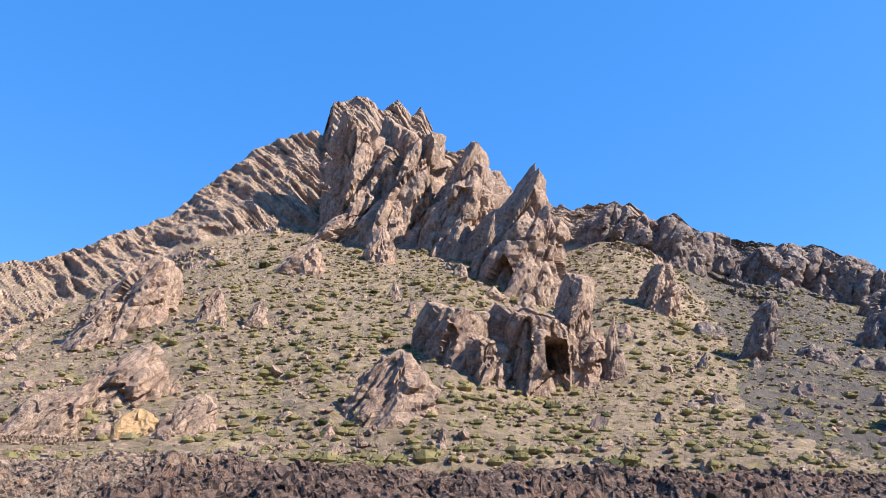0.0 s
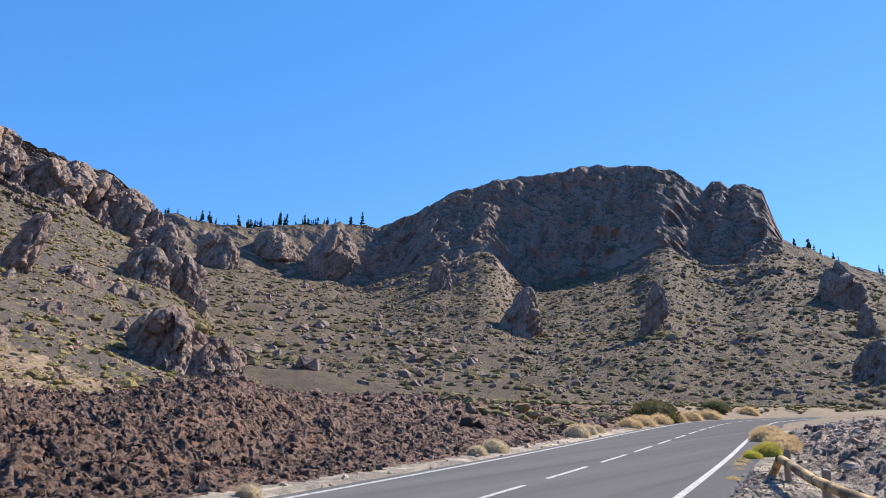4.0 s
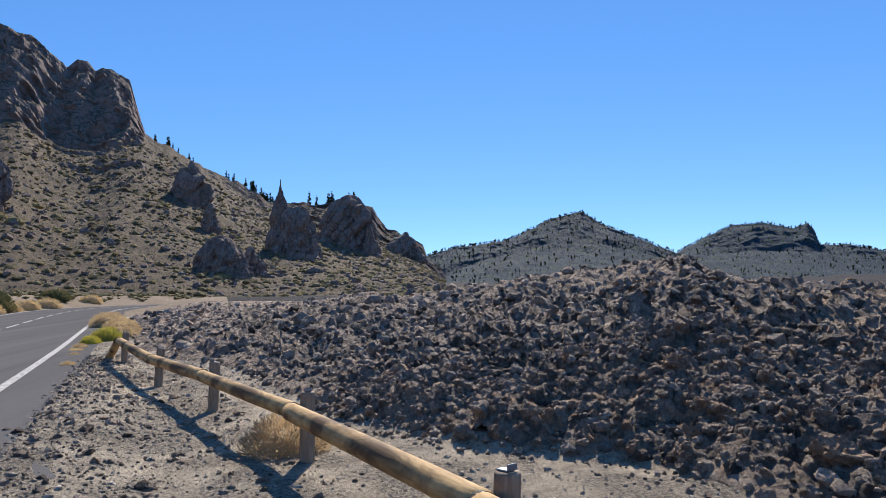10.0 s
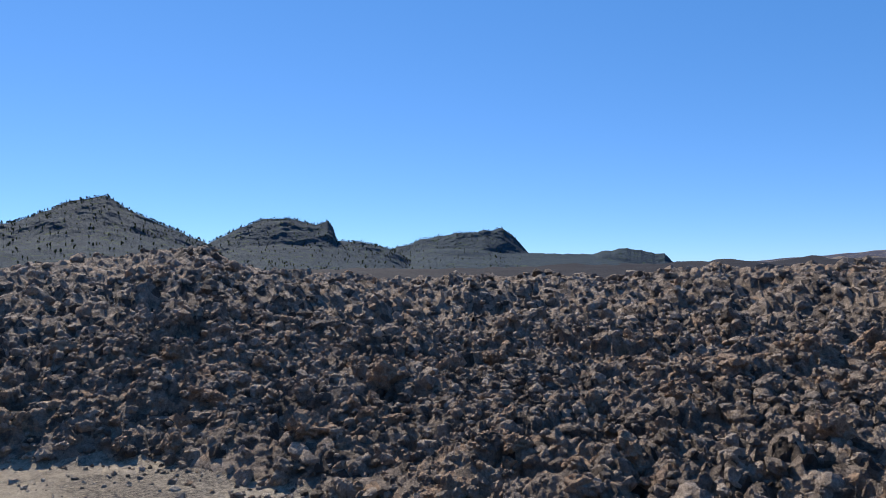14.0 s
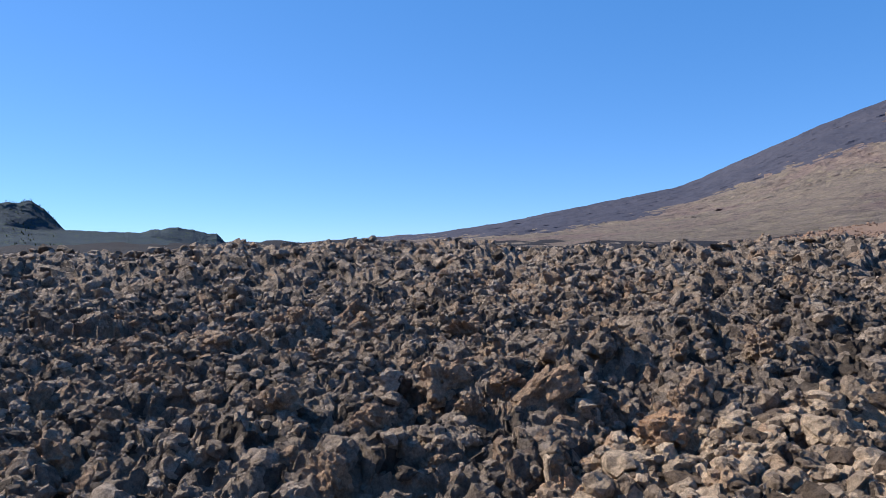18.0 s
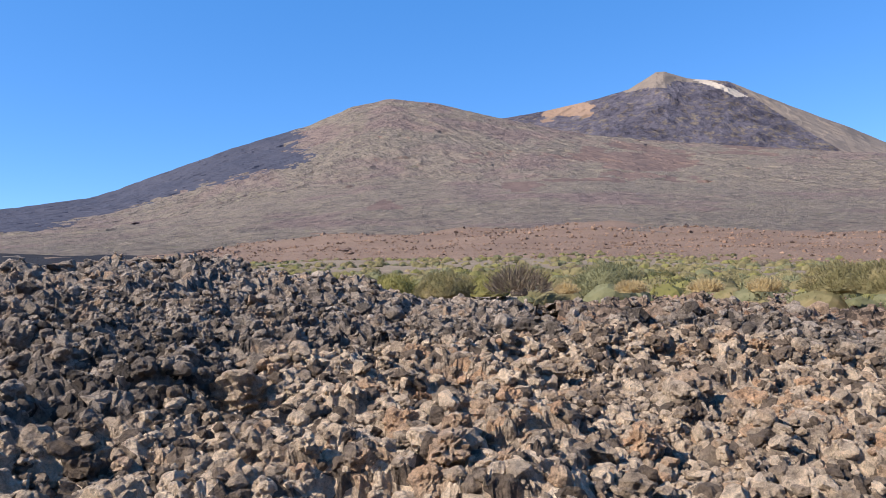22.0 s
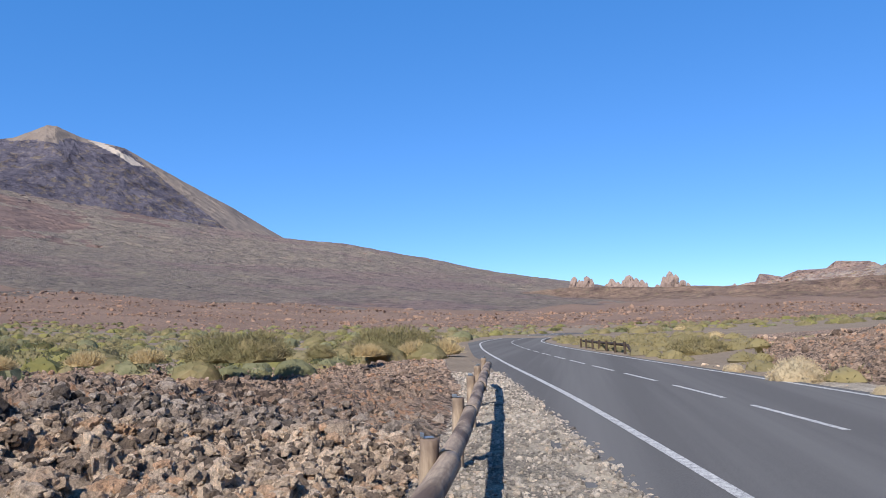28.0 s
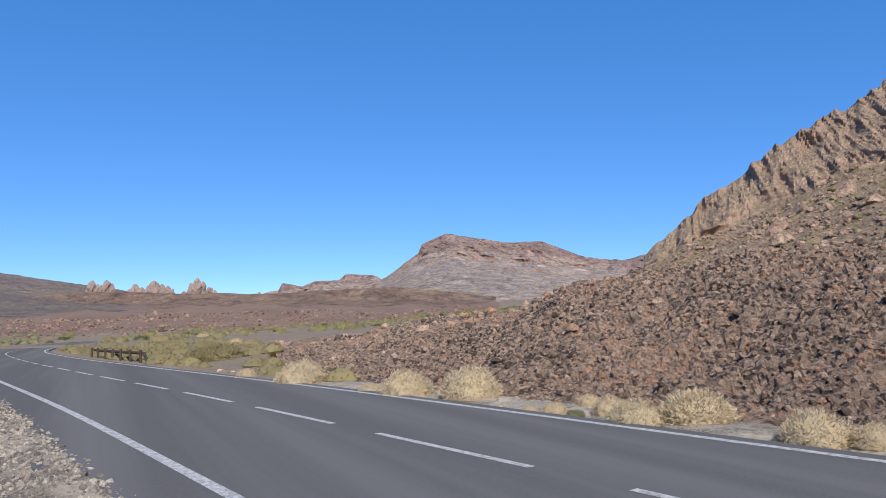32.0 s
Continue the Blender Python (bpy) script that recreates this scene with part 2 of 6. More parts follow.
def slope_material(name, soil, rock, scrub, scale=1.0, steep=(0.62, 0.8), scrub_amount=0.5, streak=None, patches=None, flows=0.0, depth=1.0):
    """Stony slope: soil with two scales of grain, bare rock where it is steep, scrub in spots."""
    m, nt, b = material(name, 0.95, 0.1)
    fine = noise_of(nt, 1.6 / scale, 8, 0.75)
    broad = noise_of(nt, 0.045 / scale, 5, 0.6, 0.6)
    ground_col = mix(nt, gray(nt, broad, 0.35, 0.65), soil[0], soil[1])
    ground_col = mix(nt, gray(nt, fine, 0.38, 0.62), mix(nt, 0.7, ground_col, soil[2]), ground_col)
    ground_col = mix(nt, gray(nt, noise_of(nt, 0.32 / scale, 5, 0.7), 0.42, 0.6), mix(nt, 0.25, ground_col, soil[2]), ground_col)
    spots = noise_of(nt, 0.55 / scale, 4, 0.7)
    thick = noise_of(nt, 0.02 / scale, 3, 0.5)
    sm = node(nt, "Math")
    sm.operation = "ADD"
    nt.links.new(gray(nt, spots, 0.5, 0.62), sm.inputs[0])
    nt.links.new(gray(nt, thick, 0.2 + 0.5 * (1 - scrub_amount), -0.6 + 0.5 * (1 - scrub_amount)), sm.inputs[1])
    sfac = gray(nt, sm.outputs[0], 0.55, 1.1)
    scol = mix(nt, gray(nt, noise_of(nt, 0.16 / scale, 3, 0.6), 0.35, 0.65), scrub[0], scrub[1])
    flat = mix(nt, sfac, ground_col, scol)
    if patches:
        flat = mix(nt, gray(nt, noise_of(nt, patches[2], 4, 0.6, 0.5), 0.5, 0.6), flat, mix(nt, gray(nt, fine, 0.3, 0.7), patches[0], patches[1]))
    rfine = noise_of(nt, 0.5 / scale, 7, 0.7, 0.3, streak or (1, 1, 0.35))
    rcol = mix(nt, gray(nt, rfine, 0.3, 0.7), rock[0], rock[1])
    rcol = mix(nt, gray(nt, noise_of(nt, 0.07 / scale, 4, 0.6), 0.45, 0.65), rcol, rock[2])
    wob = node(nt, "Math")
    wob.operation = "MULTIPLY_ADD"
    nt.links.new(fine, wob.inputs[0])
    wob.inputs[1].default_value = 0.3
    nt.links.new(steepness(nt), wob.inputs[2])
    col = mix(nt, gray(nt, wob.outputs[0], steep[0] + 0.15, steep[1] + 0.15), rcol, flat)
    if flows:
        lobes = noise_of(nt, flows, 9, 0.75, 1.2)
        col = mix(nt, depth, col, ramp(nt, lobes, [(0.36, (0.55, 0.52, 0.54)), (0.5, (1, 0.98, 0.96)), (0.64, (1.3, 1.24, 1.14))]), "MULTIPLY")
        grain = noise_of(nt, flows * 5, 6, 0.8, 0.3)
        col = mix(nt, depth, col, ramp(nt, grain, [(0.36, (0.6, 0.58, 0.6)), (0.5, (1, 1, 1)), (0.66, (1.3, 1.27, 1.2))]), "MULTIPLY")
        bump(nt, b, lobes, 1.0, 0.25 / flows)
    else:
        bump(nt, b, fine, 0.9, 0.5 * scale)
    nt.links.new(col, b.inputs["Base Color"])
    return m


def lava_material(name, dark, light, rust, rust_amount=0.5, cells=0.0):
    """Clinker: dark grey to brown, each lump a little different, rusty patches, pitted.
    cells: lumps a metre for a bed of small clinker that is one sheet."""
    m, nt, b = material(name, 0.94, 0.15)
    fine = noise_of(nt, 13, 5, 0.75)
    grain = noise_of(nt, 58, 4, 0.8)
    patch = noise_of(nt, 0.33, 4, 0.65)
    pits = noise_of(nt, 24, 5, 0.85)
    if cells:
        bent = nt.nodes.new("ShaderNodeVectorMath")
        bent.operation = "MULTIPLY_ADD"
        wob = node(nt, "TexNoise", Scale=cells * 0.9, Detail=3.0)
        nt.links.new(wob.outputs["Color"], bent.inputs[0])
        bent.inputs[1].default_value = (0.6 / cells,) * 3
        nt.links.new(node(nt, "NewGeometry").outputs["Position"], bent.inputs[2])
        vor = node(nt, "TexVoronoi", Scale=cells)
        nt.links.new(bent.outputs[0], vor.inputs["Vector"])
        sep = nt.nodes.new("ShaderNodeSeparateColor")
        nt.links.new(vor.outputs["Color"], sep.inputs[0])
        isl = sep.outputs[0]
    else:
        isl = node(nt, "NewGeometry").outputs["Random Per Island"]
    k = node(nt, "Math")
    k.operation = "MULTIPLY_ADD"
    nt.links.new(patch, k.inputs[0])
    k.inputs[1].default_value = 1.3
    nt.links.new(isl, k.inputs[2])
    mid = tuple(0.5 * (p + q) for p, q in zip(dark, light))
    r = 1.1 - 0.25 * rust_amount
    low = tuple(0.6 * p for p in dark)
    c = ramp(nt, gray(nt, k.outputs[0], 0.35, 1.95), [(0.06, low), (0.25, dark), (0.42, mid), (0.55, light), (0.60 + 0.1 * r, mid), (0.68 + 0.12 * r, rust)])
    c = mix(nt, 1.0, c, ramp(nt, fine, [(0.32, (0.52, 0.5, 0.5)), (0.5, (1.05, 1.03, 1.0)), (0.68, (1.4, 1.36, 1.3))]), "MULTIPLY")
    c = mix(nt, 1.0, c, ramp(nt, grain, [(0.34, (0.72, 0.71, 0.71)), (0.5, (1, 1, 1)), (0.68, (1.25, 1.23, 1.2))]), "MULTIPLY")
    nt.links.new(c, b.inputs["Base Color"])
    bump(nt, b, pits, 1.0, 0.09)
    return m


TAN_SOIL = [(0.30, 0.228, 0.15), (0.37, 0.282, 0.185), (0.14, 0.105, 0.077)]
TAN_ROCK = [(0.19, 0.135, 0.104), (0.47, 0.35, 0.26), (0.34, 0.235, 0.175)]
SCRUB = [(0.16, 0.15, 0.055), (0.30, 0.24, 0.085)]
crag_slope = slope_material("stony_slope", TAN_SOIL, TAN_ROCK, SCRUB, 1.0, (0.55, 0.78), 0.8, (1.2, 1.2, 0.5), flows=0.3, depth=0.6)
crag_rock = slope_material("crag_rock", TAN_ROCK, TAN_ROCK, SCRUB, 0.5, (0.7, 1.2), 0.0, (1.3, 1.3, 0.7), flows=0.35)
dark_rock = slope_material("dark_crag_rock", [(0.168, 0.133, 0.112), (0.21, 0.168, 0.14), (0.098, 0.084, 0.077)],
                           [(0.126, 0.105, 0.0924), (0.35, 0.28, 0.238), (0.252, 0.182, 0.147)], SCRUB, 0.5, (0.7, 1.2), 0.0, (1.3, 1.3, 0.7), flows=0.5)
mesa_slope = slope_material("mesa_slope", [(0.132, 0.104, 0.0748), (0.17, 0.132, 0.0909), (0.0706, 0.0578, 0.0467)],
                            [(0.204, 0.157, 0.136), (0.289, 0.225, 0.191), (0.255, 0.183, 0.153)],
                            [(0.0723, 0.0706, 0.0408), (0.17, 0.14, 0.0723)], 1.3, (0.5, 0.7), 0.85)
# Woodland colours with the blue haze of distance mixed in.
hazy_hill_slope = slope_material("hazy_wooded_hill", [(0.0311, 0.0508, 0.0679), (0.0432, 0.0651, 0.0808), (0.0242, 0.0366, 0.0496)],
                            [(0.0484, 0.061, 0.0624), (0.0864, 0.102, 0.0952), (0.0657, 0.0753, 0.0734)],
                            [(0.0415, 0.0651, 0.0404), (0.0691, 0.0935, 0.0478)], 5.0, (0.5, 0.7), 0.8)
volcano_slope = slope_material("volcano_slope", [(0.188, 0.162, 0.134), (0.229, 0.194, 0.156), (0.129, 0.106, 0.0958)],
                               [(0.134, 0.103, 0.0977), (0.246, 0.194, 0.171), (0.179, 0.114, 0.0977)],
                               [(0.162, 0.147, 0.111), (0.224, 0.194, 0.132)], 7.0, (0.2, 0.4), 0.5,
                               patches=((0.145, 0.111, 0.103), (0.195, 0.15, 0.136), 0.0032), flows=0.03, depth=0.85)
# Grey-brown cone, tinted purple-blue to stand for aerial haze.
hazy_cone_slope = slope_material("hazy_cone_slope", [(0.11, 0.102, 0.13), (0.135, 0.122, 0.148), (0.082, 0.077, 0.10)],
                            [(0.09, 0.08, 0.09), (0.15, 0.125, 0.13), (0.12, 0.1, 0.1)],
                            [(0.14, 0.115, 0.10), (0.18, 0.15, 0.12)], 20.0, (0.2, 0.4), 0.2, flows=0.007)
far_mesa_slope = slope_material("far_mesa_slope", [(0.31, 0.265, 0.24), (0.39, 0.325, 0.27), (0.21, 0.175, 0.16)],
                                [(0.22, 0.15, 0.125), (0.34, 0.24, 0.19), (0.28, 0.18, 0.14)],
                                [(0.22, 0.18, 0.10), (0.34, 0.27, 0.15)], 12.0, (0.62, 0.86), 0.3, (1, 1, 4), flows=0.02)
lava = lava_material("lava_clinker", (0.144, 0.12, 0.102), (0.503, 0.419, 0.347), (0.428, 0.31, 0.224), 0.25)
red_lava = lava_material("rusty_lava_clinker", (0.121, 0.0884, 0.0691), (0.504, 0.369, 0.27), (0.464, 0.275, 0.17), 0.45)
# Darker rock, its tone deepened further for the backlit end of the bank.
backlit_dark_red_lava = lava_material("backlit_dark_red_clinker", (0.0711, 0.049, 0.0402), (0.261, 0.18, 0.137), (0.273, 0.159, 0.106), 0.4)


def plain_ground(name, a, b_, c, scale, bump_d):
    m, nt, b = material(name, 0.95, 0.1)
    col = mix(nt, gray(nt, noise_of(nt, 0.35 * scale, 5, 0.65), 0.35, 0.65), a, b_)
    col = mix(nt, gray(nt, noise_of(nt, 14 * scale, 6, 0.75), 0.42, 0.7), col, c)
    nt.links.new(col, b.inputs["Base Color"])
    bump(nt, b, noise_of(nt, 20 * scale, 6, 0.75), 0.8, bump_d)
    return m


sand, nt, b = material("pale_gritty_sand", 1.0, 0.0)
c = mix(nt, gray(nt, noise_of(nt, 0.5, 5, 0.65), 0.35, 0.65), (0.50, 0.425, 0.325), (0.60, 0.515, 0.40))
grit = noise_of(nt, 26, 6, 0.85)
patchy = noise_of(nt, 0.9, 4, 0.7, 0.8)
gm = node(nt, "Math")
gm.operation = "MULTIPLY"
nt.links.new(gray(nt, grit, 0.36, 0.58), gm.inputs[0])
nt.links.new(gray(nt, patchy, 0.32, 0.56), gm.inputs[1])
c = mix(nt, gm.outputs[0], c, (0.12, 0.108, 0.096))
nt.links.new(c, b.inputs["Base Color"])
bump(nt, b, grit, 1.0, 0.05)
scrub_ground = plain_ground("cinder_ground", (0.20, 0.155, 0.112), (0.27, 0.215, 0.15), (0.12, 0.092, 0.07), 0.5, 0.05)
red_plain = plain_ground("red_lava_plain", (0.19, 0.127, 0.092), (0.25, 0.172, 0.125), (0.11, 0.075, 0.058), 0.06, 0.4)
dark_plain = plain_ground("dark_lava_plain", (0.02, 0.02, 0.024), (0.032, 0.03, 0.032), (0.016, 0.016, 0.019), 0.06, 0.4)
under_lava = lava_material("lava_gravel", (0.112, 0.093, 0.0795), (0.381, 0.317, 0.263), (0.37, 0.269, 0.196), 0.25, 8.0)
brown_gravel = lava_material("brown_lava_gravel", (0.19, 0.148, 0.117), (0.759, 0.607, 0.462), (0.595, 0.392, 0.253), 0.3, 9.0)
rust_gravel = lava_material("rusty_lava_gravel", (0.09, 0.067, 0.0535), (0.378, 0.28, 0.209), (0.36, 0.216, 0.136), 0.45, 11.0)
# Gravel under it, with the same backlit shade in its colour.
backlit_dark_red_gravel = lava_material("backlit_dark_red_gravel", (0.0652, 0.0446, 0.0371), (0.237, 0.163, 0.127), (0.249, 0.147, 0.1), 0.4, 7.0)

# ---- the lie of the land ----
ROAD_Y = [(-150, 3.6), (-120, -3.65), (-95, -6.65), (-75, -6.65), (-59, -4.75), (-34.6, -0.8), (-16, 2.6), (-7.5, 4.0), (0, 5.2),
          (6.3, 6.4), (20.4, 9.0), (35.6, 11.95), (52, 15.0), (65, 16.8), (78, 16.5), (92, 13.0), (105, 7.0)]
ROAD_Z = [(-150, -1.6), (-60, -0.72), (-16, -0.15), (0, 0.0), (20, 0.33), (40, 0.75), (60, 1.15), (80, 1.5), (105, 1.9)]
SAND_EDGE = [(-150, -4), (-60, -12), (-20, -3.6), (-12, -2.6), (-5, -2.05), (-1, -2.4), (2, -3.1), (5, -3.3), (7, -2.9), (8, -1.6), (10, -0.3), (16, 1.2),
             (22, 4.3), (40, 8.2), (60, 11.5), (105, 2)]
SOUTH_EL = [(60, 0.5), (75, 0.6), (83, 1.8), (95, 2.3), (98, 1.7), (105, 1.8), (111, 2.2), (114, 2.7), (116, 3.0), (118.5, 3.1), (120.5, 1.6), (128, 0.7),
            (137, 0.45), (149, 0.25), (154, 0.35), (155.5, 1.0), (157, 0.25), (162, 0.0), (175, -0.3), (188, -0.6), (199, -0.5), (204, -1.2), (209, -1.6), (213, -3.2), (221, -4.0),
            (226, -3.4), (236, -3.3), (247, -4.4), (257, -3.8), (263, -3.5), (280, -3.0)]
NORTH_EL = [(-100, -2.2), (-80, -2.0), (-76, -1.4), (-70, -0.3), (-66, 0.4), (-60, 0.5), (-56, 2.4), (-50, 3.3), (-42, 3.9), (-35, 4.1), (-29, 2.5), (-20, 2.8), (-12, 2.3),
            (-4, 1.3), (5, 1.1), (13, 1.5), (21, 1.3), (30, 1.3), (36, 2.5), (39, 2.8), (43, 1.7), (50, 2.0), (55, 2.2), (59, 1.6), (67, 0.7), (74, 0.3), (110, 0.3)]
FAR_D = [45, 80, 200, 600, 1500, 4800]
FAR_EL = [(0, 1.2, 1.2, 1.0, 1.0, 1.0, 0.5), (60, 1.0, 1.0, 1.0, 1.0, 1.0, 0.5), (80, 0.3, 0.7, 0.9, 0.9, 1.0, 0.5), (100, 0.2, 0.3, 0.6, 1.4, 1.5, 0.5),
          (155, 0.2, 0.3, 0.7, 1.3, 1.6, 0.5), (180, -0.4, 0.1, 0.5, 1.0, 1.5, 0.5), (192, -1.2, -0.6, 0.2, 1.2, 2.0, 0.5), (206, -2.3, -1.3, 0.5, 2.3, 3.0, 0.5),
          (226, -2.5, -1.4, 0.3, 2.6, 3.3, 0.5), (247, -3.0, -1.9, -0.4, 1.3, 1.9, 0.5), (262, -2.8, -1.7, -0.8, 0.4, 0.9, 0.5),
          (280, -2.2, -1.5, -0.7, 0.6, 1.4, 0.5), (292, -1.2, -0.8, -0.2, 0.4, 1.0, 0.5), (305, 0.5, 0.6, 0.8, 1.0, 1.0, 0.5), (360, 1.2, 1.2, 1.0, 1.0, 1.0, 0.5)]


def polar(x, y):
    return np.degrees(np.arctan2(x, y)) % 360, np.hypot(x, y)


def land(x, y):
    """Height of the ground, and how much of it is lava, south and north of the road."""
    x, y = np.asarray(x, float), np.asarray(y, float)
    az, d = polar(x, y)
    table = np.array(FAR_EL, float)
    cols = np.array([np.interp(az, table[:, 0], table[:, 1 + j]) for j in range(6)])
    u = np.interp(np.log(np.clip(d, 45, 4800)), np.log(FAR_D), np.arange(6))
    j = np.clip(u.astype(int), 0, 4)
    k = u - j
    idx = np.arange(x.size)
    el = cols.reshape(6, -1)[j.ravel(), idx] * (1 - k.ravel()) + cols.reshape(6, -1)[j.ravel() + 1, idx] * k.ravel()
    far = EYE + d * np.tan(np.radians(el.reshape(x.shape)))
    near = curve_at(x, ROAD_Z)
    n = (y - curve_at(x, ROAD_Y)) * 0.98
    edge = np.interp(x, [k_[0] for k_ in SAND_EDGE], [k_[1] for k_ in SAND_EDGE])
    s = edge - y
    south = np.where((az > 60) & (az < 280), np.clip(s / 13, 0, 1) ** 0.7, 0) * (1 - ease(d, 24, 44))
    south = south * (1 - ease(x, -38, -60))
    ze = EYE + d * np.tan(np.radians(np.interp(az, [k_[0] for k_ in SOUTH_EL], [k_[1] for k_ in SOUTH_EL])))
    az2 = (az + 180) % 360 - 180
    zn = EYE + d * np.tan(np.radians(np.interp(az2, [k_[0] for k_ in NORTH_EL], [k_[1] for k_ in NORTH_EL]) - 0.05 * np.maximum(d - 34, 0)))
    north = ease(n, 4.3, 14) * (1 - ease(d, 50, 75))
    z = near + (far - near) * ease(d, 26, 48)
    road = ease(np.abs(n), 9.0, 4.0) * (1 - ease(np.abs(x), 105, 150))
    z = z + (near - z) * road
    z = z + (ze - z) * south
    z = z + (np.maximum(zn, near) - z) * north
    z = z - 0.12 * ease(np.abs(n), 4.0, 3.3) * (np.abs(x) < 150) - 0.13 * ease(-n, 4.2, 5.5) * (1 - ease(d, 20, 30)) * ease(x, 0, 5)
    s_lava = np.where((s > 0) & (az > 60) & (az < 280) & (d < 46) & (x > -55), 1, 0)
    n_lava = np.where((n > 4.6) & (d < 72) & ((az > 282) | (az < 74)), 1, 0)
    return z, s_lava, n_lava, n, s


def rough_land(x, y):
    z, sl, nl, n, s = land(x, y)
    p = np.stack([x, y, np.zeros_like(x)], -1)
    _, d = polar(x, y)
    lump = (fbm(p * 0.22, 3, 3) * 0.4 + fbm(p * 0.8, 4, 5, 0.6, ridged=True) * 0.3) * (1 - 0.45 * ease(d, 14, 34)) - 0.35 * ease(d, 14, 34)
    grow = np.maximum(np.clip(s / 4, 0, 1) * sl, np.clip((n - 4.6) / 4, 0, 1) * nl)
    z = z + lump * grow
    z = z + fbm(p * 1.3, 3, 9) * 0.05 * (np.abs(n) > 4.2) * (1 - grow)
    z = z + fbm(p * 0.02, 4, 11) * 0.012 * np.maximum(d - 60, 0) * (d < 1500)
    return z, sl, nl, n, s


NA, NR = 680, 251
rad = np.concatenate([[0.0], 0.8 * (60 / 0.8) ** np.linspace(0, 1, 185), 60 * (4800 / 60) ** np.linspace(0, 1, 66)[1:]])
ang = np.radians(np.arange(NA) * 360 / NA)
gx, gy = (np.outer(rad, np.sin(ang))).ravel(), (np.outer(rad, np.cos(ang))).ravel()
gz, g_s, g_n, g_off, g_in = rough_land(gx, gy)
gz = gz - 0.4 * np.maximum(np.clip((g_in - 0.3) / 0.9, 0, 1) * g_s * (np.hypot(gx, gy) < 44), np.clip((g_off - 4.9) / 1.2, 0, 1) * g_n * (np.hypot(gx, gy) < 68))
ground_me = mesh_of("ground", np.stack([gx, gy, gz], -1), grid_faces(NA, NR, True)[:, ::-1], None, True)
for m_ in (sand, under_lava, scrub_ground, red_plain, dark_plain, brown_gravel, rust_gravel, backlit_dark_red_gravel):
    ground_me.materials.append(m_)
g_az, g_d = polar(gx, gy)
wob = fbm(np.stack([gx, gy, gx * 0], -1) * 0.03, 4, 21)
west = (g_az > 190 + 14 * wob) & (g_az < 300)
zone = np.where(g_d > 46, 2, 0)
zone = np.where((g_d > 170 * (1 + 0.3 * wob)) & west, 3, zone)
zone = np.where((g_d > 46) & (g_az > 85) & ~west & (g_az < 250), 4, zone)
zone = np.where(west & (g_d > 24) & (g_d <= 180) & (g_s < 1), 2, zone)
zone = np.where(g_s > 0, np.where(g_az + 9 * np.sin(0.9 * g_d) < 150 + 14 * np.clip(g_d - 3, 0, 9), 1, 5), zone)
# North bank: rusty up to heading 343, then the tone darkened for backlight.
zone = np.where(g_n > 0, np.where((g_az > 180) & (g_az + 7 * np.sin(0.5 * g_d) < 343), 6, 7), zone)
zone = np.where((np.abs(g_off) > 6) & (g_d < 60) & (g_d > 25) & (g_s < 1) & (g_n < 1) & (zone == 0), 2, zone)
ground_me.polygons.foreach_set("material_index", zone[grid_faces(NA, NR, True)[:, 0]].astype(np.int32))
ground = tagged(new("ground", ground_me), "pale gritty sand, dark clinker and cinder plain reaching the hills", "ground", kind="structure")


